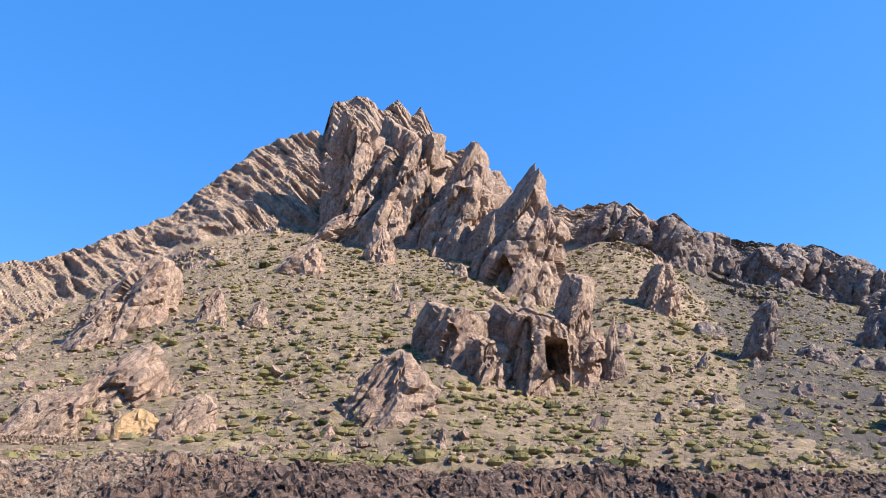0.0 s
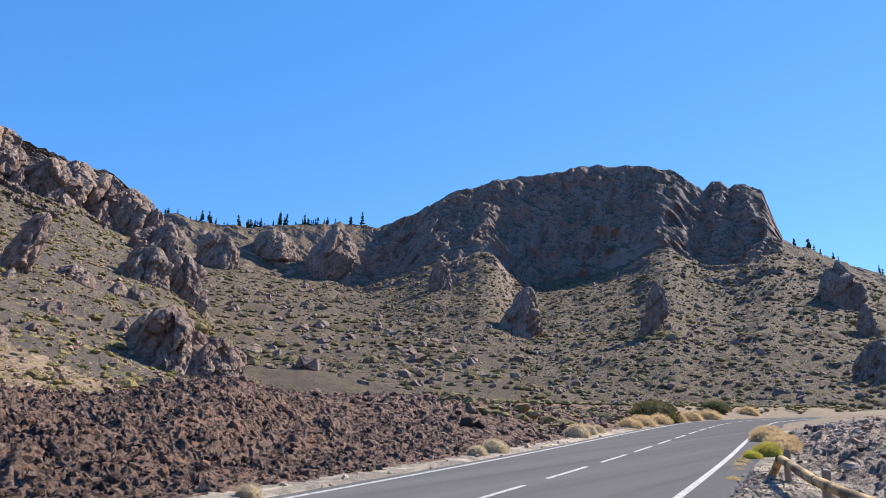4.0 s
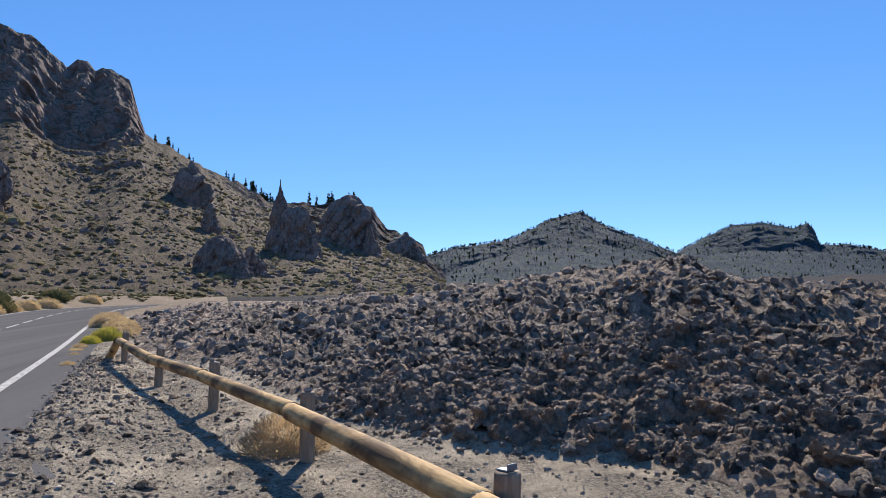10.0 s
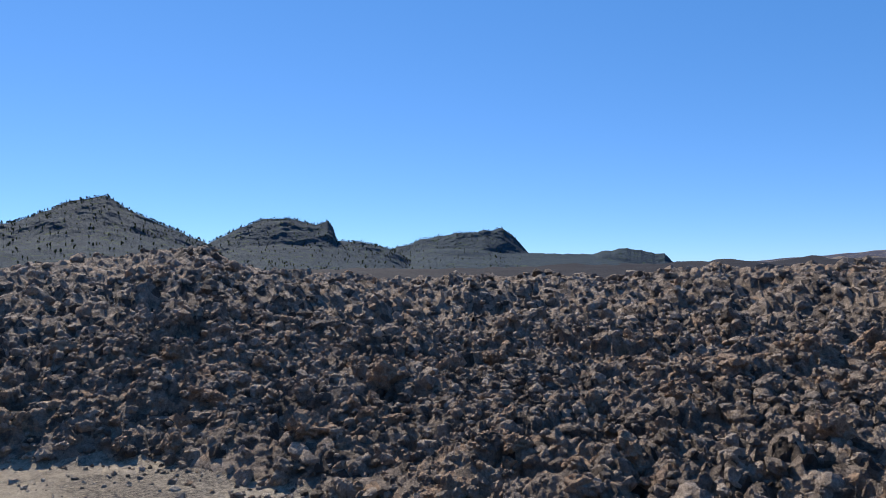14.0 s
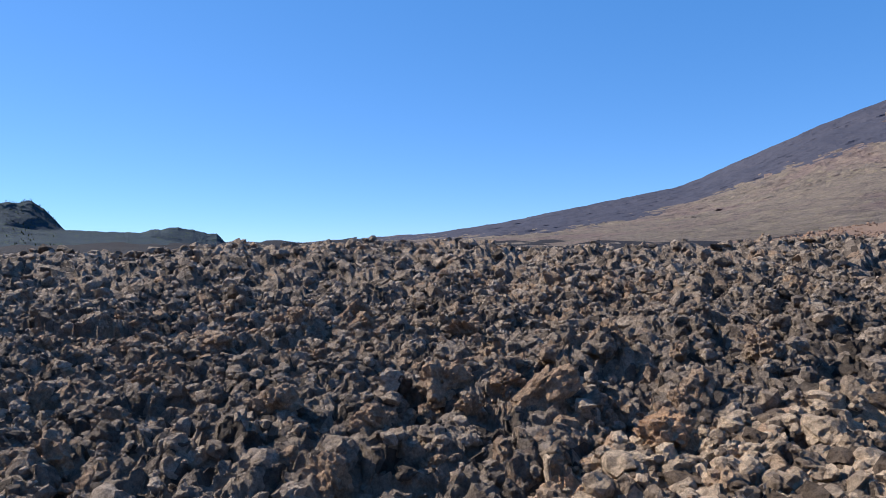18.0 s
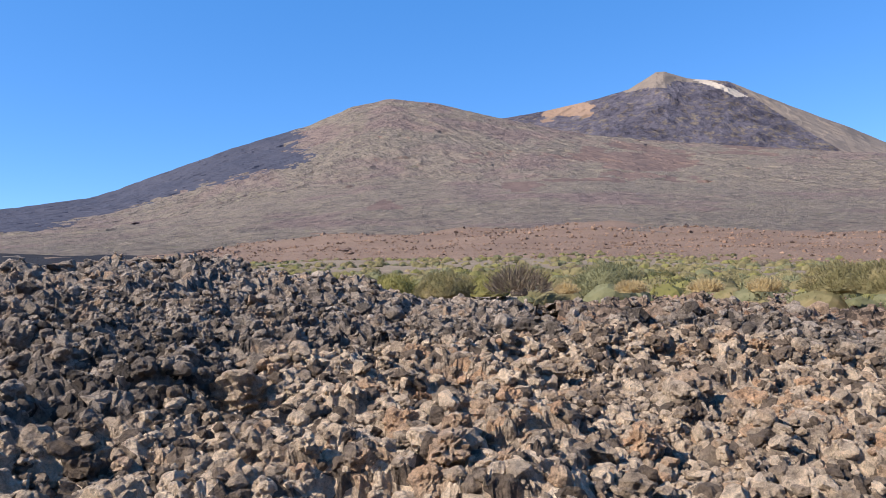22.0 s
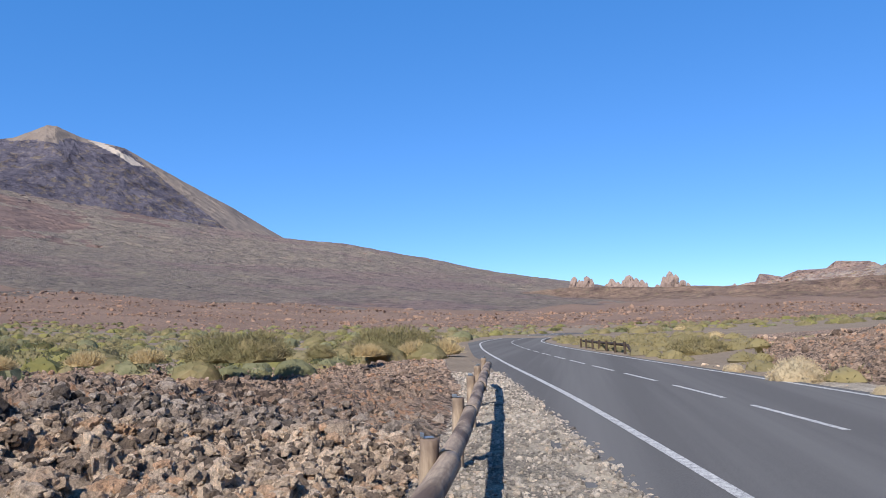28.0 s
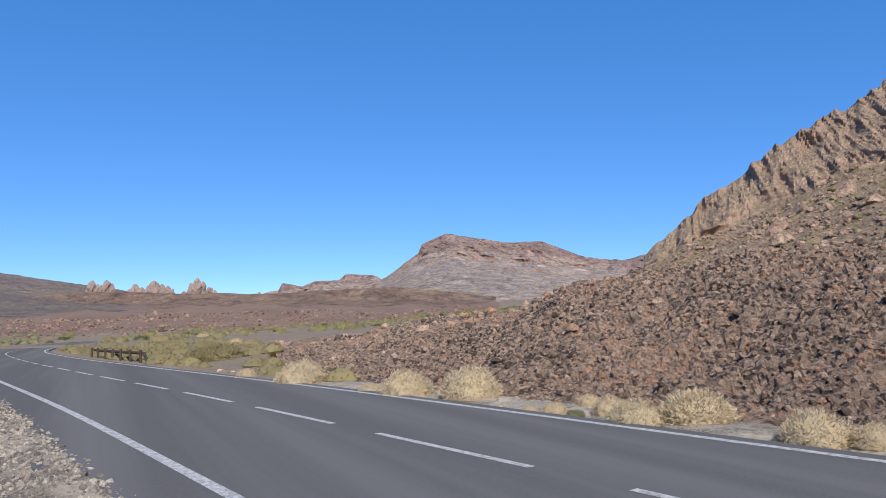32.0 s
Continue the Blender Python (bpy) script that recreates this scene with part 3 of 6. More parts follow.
def mountain(name, label, az, crest, cliff, foot, radii, mat, rows=(70, 70), cols=500, relief=(0.05, 0.02), seed=1, width=6.0,
             columns=None, category="mountain", jag=0.25, noise_scale=1.0, tint=None):
    """A hill seen from the plain: slope up to the foot of its cliff, cliff up to the crest, then its back.
    crest, cliff, foot: (heading, elevation in degrees); radii: (foot, cliff foot, crest) in metres."""
    a = np.linspace(az[0], az[1], cols)

    def row(keys):
        return np.interp(a, [k[0] for k in keys], [k[1] for k in keys])
    ca = np.stack([a * 1.1, a * 0, a * 0], -1)
    top = row(crest) + jag * fbm(ca * 1.3, 4, seed + 40)
    mid = np.minimum(curve_at(a, cliff), top - 0.05)
    low = np.minimum(curve_at(a, foot), mid - 0.05)
    wave = fbm(np.stack([a / width, a * 0, a * 0], -1), 4, seed)
    if callable(radii):
        r0, r1, r2 = radii(a)
    else:
        r0, r1, r2 = (q * (1 + relief[0] * wave * f) for q, f in zip(radii, (0.5, 1.0, 0.5)))
    n1, n2, n3 = rows[0], rows[1], 14
    R, Z = [], []
    z0, z1, z2 = (EYE + r * np.tan(np.radians(e)) for r, e in ((r0, low), (r1, mid), (r2, top)))
    for t in np.linspace(-0.12, 1, n1, endpoint=False):
        R.append(r0 + (r1 - r0) * t)
        Z.append(z0 + (z1 - z0) * np.sign(t) * abs(t) ** 1.15)
    for t in np.linspace(0, 1, n2):
        R.append(r1 + (r2 - r1) * t)
        Z.append(z1 + (z2 - z1) * t)
    for t in np.linspace(0.05, 1, n3):
        R.append(r2 * (1 + 0.5 * t))
        Z.append(z2 + (np.minimum(z0, 0) - 10 - z2) * t**1.6)
    R, Z = np.array(R), np.array(Z)
    A = np.broadcast_to(np.radians(a), R.shape)
    x, y = R * np.sin(A), R * np.cos(A)
    p = np.stack([x.ravel(), y.ravel(), Z.ravel()], -1)
    size = r2.mean()
    q = p / (size * 0.09) * noise_scale
    shift = fbm(q * 1.1 + 40, 4, seed + 70).reshape(R.shape) * 0.42 * n1
    on_cliff = ease(np.arange(R.shape[0])[:, None] + shift, n1 - 8, n1 + 6)
    on_cliff[n1 + n2 - 1:] = 0
    on_cliff = on_cliff.ravel() * np.broadcast_to(ease(top - mid, 0.15, 1.2), R.shape).ravel()
    if columns is None:
        rough = fbm(q * np.array([1.6, 1.6, 0.45]), 5, seed + 3, 0.55, ridged=True)
    else:
        u = q @ np.array(columns, float).T
        rough = fbm(u, 5, seed + 3, 0.55, ridged=True)
    soft = fbm(q * 1.3, 5, seed + 9, 0.6)
    out = size * relief[1] * (rough * on_cliff + 0.42 * soft * (1 - on_cliff))
    keep = np.ones(R.shape)
    keep[n1 + n2 - 3:n1 + n2 + 1] = 0.35
    out = out * keep.ravel()
    back = (np.arange(R.shape[0]) >= n1 + n2)[:, None]
    out = np.where(np.broadcast_to(back, R.shape).ravel(), 0, out)
    p[:, 0] -= np.sin(A).ravel() * out * 0.8
    p[:, 1] -= np.cos(A).ravel() * out * 0.8
    p[:, 2] += out * 0.45 * (1 - on_cliff) + out * 0.1
    root = new(name)
    mid_a = radians(0.5 * (az[0] + az[1]))
    root.matrix_world = pose(r0.mean() * math.sin(mid_a), r0.mean() * math.cos(mid_a), 0)
    p = p.reshape(R.shape + (3,))
    local = p - np.array(root.matrix_world.translation)
    for piece, i0, i1, k in (("slope", 0, n1, 0), ("cliff", n1 - 1, R.shape[0], n1 - 1)):
        faces = grid_faces(cols, i1 - i0)[:, ::-1]
        me = mesh_of(piece, local[i0:i1].reshape(-1, 3), faces, mat, False)
        if tint:
            c = p[i0:i1].reshape(-1, 3)[faces].mean(1)
            for extra in tint[0]:
                me.materials.append(extra)
            me.polygons.foreach_set("material_index", tint[1](np.degrees(np.arctan2(c[:, 0], c[:, 1])) % 360, np.degrees(np.arctan2(c[:, 2] - EYE, np.hypot(c[:, 0], c[:, 1]))), c).astype(np.int32))
        part(piece, me, None, root)
    return tagged(root, label, category), (a, R, p, n1, n2, root)


dark_scree = slope_material("dark_gravel_slope", [(0.123, 0.102, 0.0861), (0.156, 0.127, 0.102), (0.0615, 0.0533, 0.0492)],
                           [(0.082, 0.0697, 0.0615), (0.205, 0.164, 0.139), (0.148, 0.115, 0.0943)], SCRUB, 0.8, (0.5, 0.7), 0.2)
CRAG_CREST = [(311, 4.2), (313.2, 6.0), (315.6, 8.3), (318, 9.7), (321.6, 12.3), (323.8, 13.2), (325.2, 13.6), (327.8, 15.2), (331, 16.3), (334.4, 18.2), (337.8, 19.8),
              (340, 22), (344.1, 25.7), (347.2, 27.2), (349.7, 27.5), (350.5, 29.9), (353.3, 30.4), (354.9, 29.4), (356.1, 30.3), (357.4, 29.3), (358.1, 29.9),
              (359.1, 28.2), (359.6, 26.6), (360.8, 26.4), (362.2, 26.6), (363.3, 26), (364, 23), (365, 22.6), (368.8, 22), (370.7, 21.6), (375.4, 21.6),
              (376.9, 20.3), (378.8, 20.4), (380.5, 18.8), (384.4, 17.5), (388, 17), (390.7, 15.4), (392.8, 13.5), (395, 9), (398, 4.5), (400, 3.0)]
crag_mountain, crag_grid = mountain(
    "mountain", "tan stony mountain with jagged columnar crags above scree", (311, 400), CRAG_CREST,
    [(311, 3.2), (318, 6.5), (328, 11.0), (335, 14.5), (341, 18.5), (347, 20.2), (352, 20.8), (357, 21), (362, 21), (368, 18.5), (375, 18.8), (381, 15.5), (388, 13.5), (393, 11), (400, 2.5)],
    [(311, 1.5), (330, 2.0), (350, 1.6), (370, 1.4), (390, 1.8), (400, 2.2)],
    lambda a: (np.interp(a, [311, 330, 360, 385, 400], [75, 58, 52, 62, 90]), np.interp(a, [311, 325, 345, 370, 390, 400], [120, 135, 165, 185, 200, 150]),
               np.interp(a, [311, 325, 345, 370, 390, 400], [135, 160, 195, 225, 235, 170])),
    crag_slope, (110, 90), 760, (0.05, 0.022), 3, columns=[(3.6, 3.0, 1.3), (-0.7, 1.1, -0.45), (0.8, 0.35, 0.9)], noise_scale=1.3, jag=0.3,
    tint=([dark_scree, dark_rock], lambda az, el, c: np.where((az > 90) | (az < 20.5 + 2.5 * fbm(c / 14, 4, 8) - 0.35 * (el - 12)), 0, np.where(el < 4.4 + 2.2 * fbm(c / 10, 4, 9) - 0.25 * (az - 24), 0, 1))))

saddle, saddle_grid = mountain(
    "ridge", "dry rocky ridge at the head of a valley", (384, 420),
    [(384, 15), (391, 14.6), (397.8, 13.8), (401.2, 14.2), (405.6, 14.7), (407.6, 14.5), (408.5, 14.4), (412, 14.5), (420, 14)],
    [(384, 11), (395, 11.3), (402, 10.5), (409, 9.8), (420, 9.5)], [(384, 2.4), (400, 3), (420, 2.0)],
    (110, 330, 385), mesa_slope, (60, 50), 420, (0.06, 0.022), 14, jag=0.2)

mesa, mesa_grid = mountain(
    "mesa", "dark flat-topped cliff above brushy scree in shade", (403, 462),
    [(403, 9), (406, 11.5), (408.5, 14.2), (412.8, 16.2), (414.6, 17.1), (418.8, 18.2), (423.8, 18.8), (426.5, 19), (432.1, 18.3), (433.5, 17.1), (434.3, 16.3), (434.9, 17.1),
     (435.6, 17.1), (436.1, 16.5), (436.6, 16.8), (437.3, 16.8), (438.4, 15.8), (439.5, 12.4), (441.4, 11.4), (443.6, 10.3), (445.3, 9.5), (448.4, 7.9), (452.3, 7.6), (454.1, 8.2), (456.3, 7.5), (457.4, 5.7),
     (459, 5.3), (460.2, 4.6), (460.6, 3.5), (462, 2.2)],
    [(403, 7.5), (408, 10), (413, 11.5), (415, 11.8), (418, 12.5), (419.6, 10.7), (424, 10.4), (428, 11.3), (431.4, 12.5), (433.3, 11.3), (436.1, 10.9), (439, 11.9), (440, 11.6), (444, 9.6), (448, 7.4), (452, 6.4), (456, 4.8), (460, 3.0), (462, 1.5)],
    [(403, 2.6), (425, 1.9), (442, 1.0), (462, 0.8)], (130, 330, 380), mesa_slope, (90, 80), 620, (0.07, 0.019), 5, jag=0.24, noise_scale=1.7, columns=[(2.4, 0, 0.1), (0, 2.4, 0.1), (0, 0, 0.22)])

# Dark lava; its blue cast is distance haze put into the colour.
hazy_dark_flow = plain_ground("hazy_dark_lava_flow", (0.05, 0.053, 0.075), (0.07, 0.07, 0.092), (0.042, 0.043, 0.06), 0.012, 1.0)
pumice = plain_ground("pale_pumice", (0.38, 0.32, 0.26), (0.46, 0.39, 0.315), (0.27, 0.22, 0.18), 0.02, 1.0)
ochre_slope = plain_ground("ochre_pumice_slope", (0.25, 0.165, 0.115), (0.285, 0.19, 0.13), (0.2, 0.135, 0.1), 0.02, 1.0)
pale_cone = plain_ground("grey_tan_cone", (0.18, 0.145, 0.12), (0.225, 0.18, 0.145), (0.13, 0.105, 0.09), 0.02, 1.0)
red_cone = plain_ground("red_cinder_cone", (0.135, 0.093, 0.08), (0.17, 0.12, 0.102), (0.095, 0.068, 0.06), 0.02, 1.0)
HILLS = []
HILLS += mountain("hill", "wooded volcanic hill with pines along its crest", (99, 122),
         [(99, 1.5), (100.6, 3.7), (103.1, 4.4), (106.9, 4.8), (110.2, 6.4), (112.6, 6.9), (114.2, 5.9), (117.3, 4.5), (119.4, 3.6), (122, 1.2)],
         [(99, 1), (104, 3.0), (112, 4.5), (118, 3.2), (122, 1.0)], [(99, 0.5), (122, 0.5)], (520, 800, 900), hazy_hill_slope, (36, 30), 240, (0.05, 0.018), 31, jag=0.1)
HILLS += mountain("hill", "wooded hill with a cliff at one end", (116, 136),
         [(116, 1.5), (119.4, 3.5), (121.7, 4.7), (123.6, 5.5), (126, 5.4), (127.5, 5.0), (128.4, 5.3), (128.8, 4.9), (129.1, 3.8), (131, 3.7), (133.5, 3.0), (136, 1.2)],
         [(116, 1.2), (120, 2.8), (127, 3.4), (132, 2.4), (136, 1.0)], [(116, 0.6), (136, 0.6)], (650, 980, 1080), hazy_hill_slope, (36, 30), 240, (0.05, 0.018), 32, jag=0.08)
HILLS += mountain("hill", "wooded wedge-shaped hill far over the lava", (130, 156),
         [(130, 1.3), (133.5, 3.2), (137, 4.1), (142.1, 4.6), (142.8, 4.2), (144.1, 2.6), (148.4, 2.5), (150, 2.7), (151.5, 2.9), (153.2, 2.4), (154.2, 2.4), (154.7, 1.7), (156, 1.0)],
         [(130, 1.2), (137, 3.0), (143, 2.6), (150, 2.0), (156, 0.9)], [(130, 0.8), (156, 0.8)], (800, 1250, 1350), hazy_hill_slope, (36, 30), 260, (0.04, 0.014), 33, jag=0.22)
mountain("volcano", "broad dome-shaped brown volcano streaked with old lava flows", (158, 276),
         [(158, 1.4), (161.7, 1.75), (170.2, 2.2), (174.5, 2.7), (181.2, 3.9), (189.5, 5.3), (195.5, 7.7), (198.8, 9.0), (204.7, 10.8), (208, 12.2), (211.1, 12.8), (214.4, 12.4), (219.6, 11.1),
          (226, 9.6), (234, 8.4), (241, 7.4), (247.6, 6.4), (252.6, 5.9), (259.5, 4.6), (264.4, 3.5), (269.6, 2.7), (276, 1.7)],
         [(158, 1.2), (175, 1.9), (190, 3.2), (208, 6.5), (222, 6.5), (247, 4.2), (260, 3.0), (276, 1.2)],
         [(158, 0.9), (180, 1.0), (206, 2.2), (226, 2.5), (247, 1.2), (262, 0.3), (276, 0.3)], (620, 1700, 2700), volcano_slope, (110, 80), 640, (0.05, 0.0085), 41, width=14, jag=0.06, category="volcano", noise_scale=2.6,
         tint=([hazy_dark_flow, red_cone], lambda az, el, c: np.select([
             (np.hypot((az - 221.2) / 2.0, (el - 5.9) / 0.55) < 0.75 + 0.6 * fbm(c / 60, 3, 4)) & (el < 6.2), (np.abs(az - 210.3) < 1.5 - 2.2 * np.abs(el - 4.45)) & (el > 4.3),
             np.hypot((az - 226.6) / 1.3, (el - 8.3) / 0.5) < 0.7 + 0.9 * fbm(c / 70, 3, 9),
             np.hypot((az - 229) / 13, (el - 7.4) / 2.2) < 0.25 + 1.7 * fbm(c / np.array([260, 260, 130]), 5, 12, 0.6)], [2, 2, 2, 2], (az < 203.5 + 3.0 * fbm(c / 220, 5, 2) + 1.6 * fbm(c / 24, 3, 6)) & (el > np.interp(az, [160, 180, 187.7, 195.3, 200, 204.5], [1.6, 2.2, 3.4, 5.7, 6.9, 8.2]) + 0.5 * fbm(c / 160, 4, 1) + 0.5 * fbm(c / 24, 3, 7)))))
mountain("volcano", "steep dark volcanic cone with a pale summit plug", (214, 251),
         [(214, 9.5), (219.6, 11.1), (223.1, 11.5), (227.1, 12.2), (229.4, 12.7), (230.4, 13.2), (231.4, 13.75), (232, 13.75), (233.6, 13.1), (234.6, 12.9), (236.4, 12.6), (239.8, 10.8), (243.9, 8.7), (247.8, 6.4), (251, 4.5)],
         [(214, 7), (230, 9.5), (240, 7.5), (251, 4)], [(214, 4), (232, 5), (251, 2.5)], (2750, 3200, 3700), hazy_cone_slope, (30, 50), 280, (0.03, 0.008), 42, width=9, jag=0.03, category="volcano", noise_scale=2,
         tint=([pumice, ochre_slope, pale_cone], lambda az, el, c: np.select([
             (np.abs(az - np.interp(el, [11.2, 12.0, 12.9], [237.6, 236.4, 234.6])) < 0.3 + 0.4 * fbm(c / 90, 4, 3)) & (el > 11.4),
             (np.abs(az - 224.5) < 1.6 + 1.6 * fbm(c / 110, 4, 5)) & (el > 10.9 + 0.5 * fbm(c / 80, 4, 6)),
             (el > 12.75 + 0.4 * fbm(c / 100, 3, 4)) | (az > np.interp(el, [6, 9, 12.5], [245, 241, 236.6]))], [1, 2, 3], 0)))
dark_cap = slope_material("dark_cap_rock", [(0.24, 0.18, 0.16), (0.3, 0.23, 0.19), (0.16, 0.12, 0.115)], [(0.19, 0.14, 0.13), (0.34, 0.25, 0.21), (0.27, 0.18, 0.155)], [(0.2, 0.17, 0.12), (0.26, 0.22, 0.15)], 12.0, (0.62, 0.86), 0.2, (1, 1, 5), flows=0.02)
pale_band = plain_ground("pale_band", (0.42, 0.36, 0.29), (0.46, 0.39, 0.31), (0.34, 0.28, 0.23), 0.01, 1.0)
mountain("mountain", "pale layered table mountain across the plain", (280, 322),
         [(280, 1.6), (283.2, 2.2), (283.5, 2.8), (285, 2.5), (286, 2.9), (287.8, 2.95), (288.4, 3.45), (290.4, 3.35), (291.1, 2.9), (292.5, 3.9), (294, 4.9), (294.3, 5.7), (296.2, 6.5), (300.7, 5.7), (303.7, 5.7),
          (307.1, 4.3), (309.7, 4.0), (311.4, 4.4), (322, 4)],
         [(280, 1.2), (290, 2.2), (294.5, 4.4), (300, 4.2), (306, 3.5), (322, 2.8)], [(280, 0.6), (300, 0.4), (322, 0.4)], (1300, 2300, 2500), far_mesa_slope, (60, 60), 460, (0.06, 0.015), 51, jag=0.05, noise_scale=2.2,
         tint=([dark_cap, pale_band, ochre_slope], lambda az, el, c: np.select([
             el > np.interp(az, [283, 290, 294, 296, 300, 304, 307, 311], [2.3, 2.8, 4.7, 5.2, 4.9, 4.6, 4.0, 3.4]) + 0.25 * fbm(c / 120, 4, 3),
             (np.abs(el - 1.45 - 0.08 * (az - 292)) < 0.28 * fbm(c / 140, 4, 5)) & (az < 297) & (az > 287), (np.abs(el - 4.5 + 0.12 * (az - 297)) < 0.4 * fbm(c / 90, 4, 6) - 0.08),
             (np.abs(el - 2.1) < 0.35 * fbm(c / 150, 3, 7)) & (np.abs(az - 290.5) < 1.6)], [1, 2, 2, 3], 0)))

# ---- the road ----
asphalt, nt, b = material("worn_asphalt", 1.0, 0.0)
c = mix(nt, gray(nt, noise_of(nt, 60, 4, 0.8), 0.3, 0.7), (0.082, 0.08, 0.08), (0.128, 0.124, 0.122))
c = mix(nt, gray(nt, noise_of(nt, 0.6, 4, 0.6, 0.0, (0.02, 1.3, 1)), 0.4, 0.7), c, (0.14, 0.136, 0.133))
nt.links.new(c, b.inputs["Base Color"])
bump(nt, b, noise_of(nt, 130, 3, 0.8), 0.5, 0.008)
paint, nt, b = material("worn_white_road_paint", 0.7, 0.3)
c = mix(nt, gray(nt, noise_of(nt, 11, 8, 0.85), 0.38, 0.58), (0.14, 0.137, 0.132), (0.5, 0.485, 0.45))
nt.links.new(c, b.inputs["Base Color"])


def road_strip(name, x0, x1, n0, n1, lift, mat, step=0.6, thick=0.0):
    """A strip along the road between two offsets from its middle."""
    k = max(2, int(abs(x1 - x0) / step) + 1)
    xs = np.linspace(x0, x1, k)
    yc, h = curve_at(xs, ROAD_Y), 0.05
    slope = (curve_at(xs + h, ROAD_Y) - curve_at(xs - h, ROAD_Y)) / (2 * h)
    nx, ny = -slope / np.hypot(1, slope), 1 / np.hypot(1, slope)
    z = curve_at(xs, ROAD_Z) + lift
    rag = 0.3 * fbm(np.stack([xs * 0.8, xs * 0, xs * 0], -1), 4, 77) if thick else 0.0
    outer = [(n0, -thick), (n0, 0), (n1, 0), (n1, -thick)] if thick else [(n0, 0), (n1, 0)]
    v = [np.stack([xs + nx * (n + rag * (n < 0)), yc + ny * (n + rag * (n < 0)), z + dz], -1) for n, dz in outer]
    return mesh_of(name, np.concatenate(v), grid_faces(k, len(outer)), mat, False)


road = new("road", road_strip("road", -145, 103, -4.25, 3.35, 0.0, asphalt, 0.25, 0.2))
tagged(road, "dark grey two-lane asphalt road with white lines", "road", kind="structure")
part("edge_line", road_strip("edge_line", -145, 103, -3.1, -2.95, 0.004, paint), paint, road, "white edge line")
part("edge_line", road_strip("edge_line", -145, 103, 2.92, 3.07, 0.004, paint), paint, road, "white edge line")
for x0 in [-6.2 - 4.7 * k for k in range(28)] + [5.6 + 4.75 * k for k in range(19)]:
    part("centre_dash", road_strip("centre_dash", x0, x0 + 3.3, -0.06, 0.06, 0.004, paint), paint, road)
red_flow = slope_material("red_brown_flow", [(0.22, 0.158, 0.12), (0.264, 0.194, 0.145), (0.143, 0.0945, 0.075)], [(0.143, 0.0945, 0.075), (0.242, 0.168, 0.13), (0.187, 0.116, 0.09)],
                          [(0.187, 0.152, 0.1), (0.242, 0.189, 0.12)], 5.0, (0.2, 0.4), 0.2, flows=0.02)
mountain("ridge", "low red-brown ridge far across the lava plain", (262, 300),
         [(262, 1.6), (270, 2.2), (275, 2.1), (281, 2.0), (285, 2.1), (292, 2.4), (300, 1.5)], [(262, 1.2), (281, 1.5), (300, 1.2)], [(262, 0.3), (300, 0.3)], (950, 1200, 1260), red_flow, (30, 24), 260, (0.05, 0.012), 57, jag=0.1)

# ---- crags standing out of the slopes ----
def on_slope(grid, az, el):
    """Distance at which a slope reaches an elevation along a heading."""
    a, R, P, n1, n2, _ = grid
    j = int(np.argmin(np.abs(a - az)))
    col = P[: n1 + n2, j]
    d = np.hypot(col[:, 0], col[:, 1])
    e = np.degrees(np.arctan2(col[:, 2] - EYE, d))
    return float(d[int(np.argmax(e >= el))])


def joints(p, size, seed, gen, rough, tilt):
    """Relief of rock broken into blocks at three sizes."""
    shear = np.array([[1, 0, 0], [0, 1, 0], [-tilt, 0, 0.42]])
    out = 0.0
    for count, amp in ((26, 0.30), (110, 0.15), (260, 0.07)):
        if len(p) < 1000 and count > 120:
            continue
        q = (p + fbm(p / size * 3.0 + seed % 97, 2, seed)[:, None] * size * 0.05) @ shear
        lo, hi = q.min(0), q.max(0)
        c = gen.uniform(lo, hi, (count, 3))
        d2 = (q ** 2).sum(1)[:, None] + (c ** 2).sum(1)[None] - 2 * q @ c.T
        two = np.sqrt(np.maximum(np.partition(d2, 1, axis=1)[:, :2], 0))
        gap = (np.prod(hi - lo) / count) ** (1 / 3)
        rim = np.clip((two[:, 1] - two[:, 0]) / gap * 2.2, 0, 1)
        out = out + amp * (gen.uniform(-1, 1, count)[np.argmin(d2, 1)] + 0.7 * rim)
    return out * rough * 1.5 + 0.10 * rough * fbm(p / size * 9, 4, seed + 5, 0.65, ridged=True)


def fin_mesh(w, h, seed, levels, rough=0.16, steep=0.5, blunt=0.95, depth=0.8):
    """A tilted fin of rock: a broad face sloping down to one side, a steep broken face on the other."""
    v0, f = ball(levels)
    gen = np.random.default_rng(seed)
    planes = [((-0.82, -0.46, steep * 0.7), 0.42), ((0.93, -0.34, 0.10), 0.42), ((0.1, 0.95, 0.25), 0.5), ((-0.3, 0.85, 0.42), 0.5), ((0.25, -0.2, 0.94), blunt),
              ((0, 0, -1), 0.9), ((0.45, -0.88, 0.12), 0.62), ((-0.9, 0.1, 0.42), 0.66)]
    r = np.full(len(v0), 3.0)
    for n, d in planes:
        n = np.array(n) + gen.normal(size=3) * 0.05
        t = v0 @ (n / np.linalg.norm(n))
        r = np.minimum(r, np.where(t > 0.02, d * gen.uniform(0.92, 1.08) / np.maximum(t, 0.02), 3.0))
    v = v0 * r[:, None]
    lo, hi = v.min(0), v.max(0)
    u = (v - lo) / (hi - lo)
    p = np.stack([(u[:, 0] - 0.58) * w, (u[:, 1] - 0.5) * w * depth, (u[:, 2] * 1.3 - 0.3) * h], -1)
    out = joints(p, min(w, h), seed, gen, rough, 0.5)
    way = v0 * np.array([1, 1, 0.5])
    return p + way * (out * min(w, h))[:, None], f


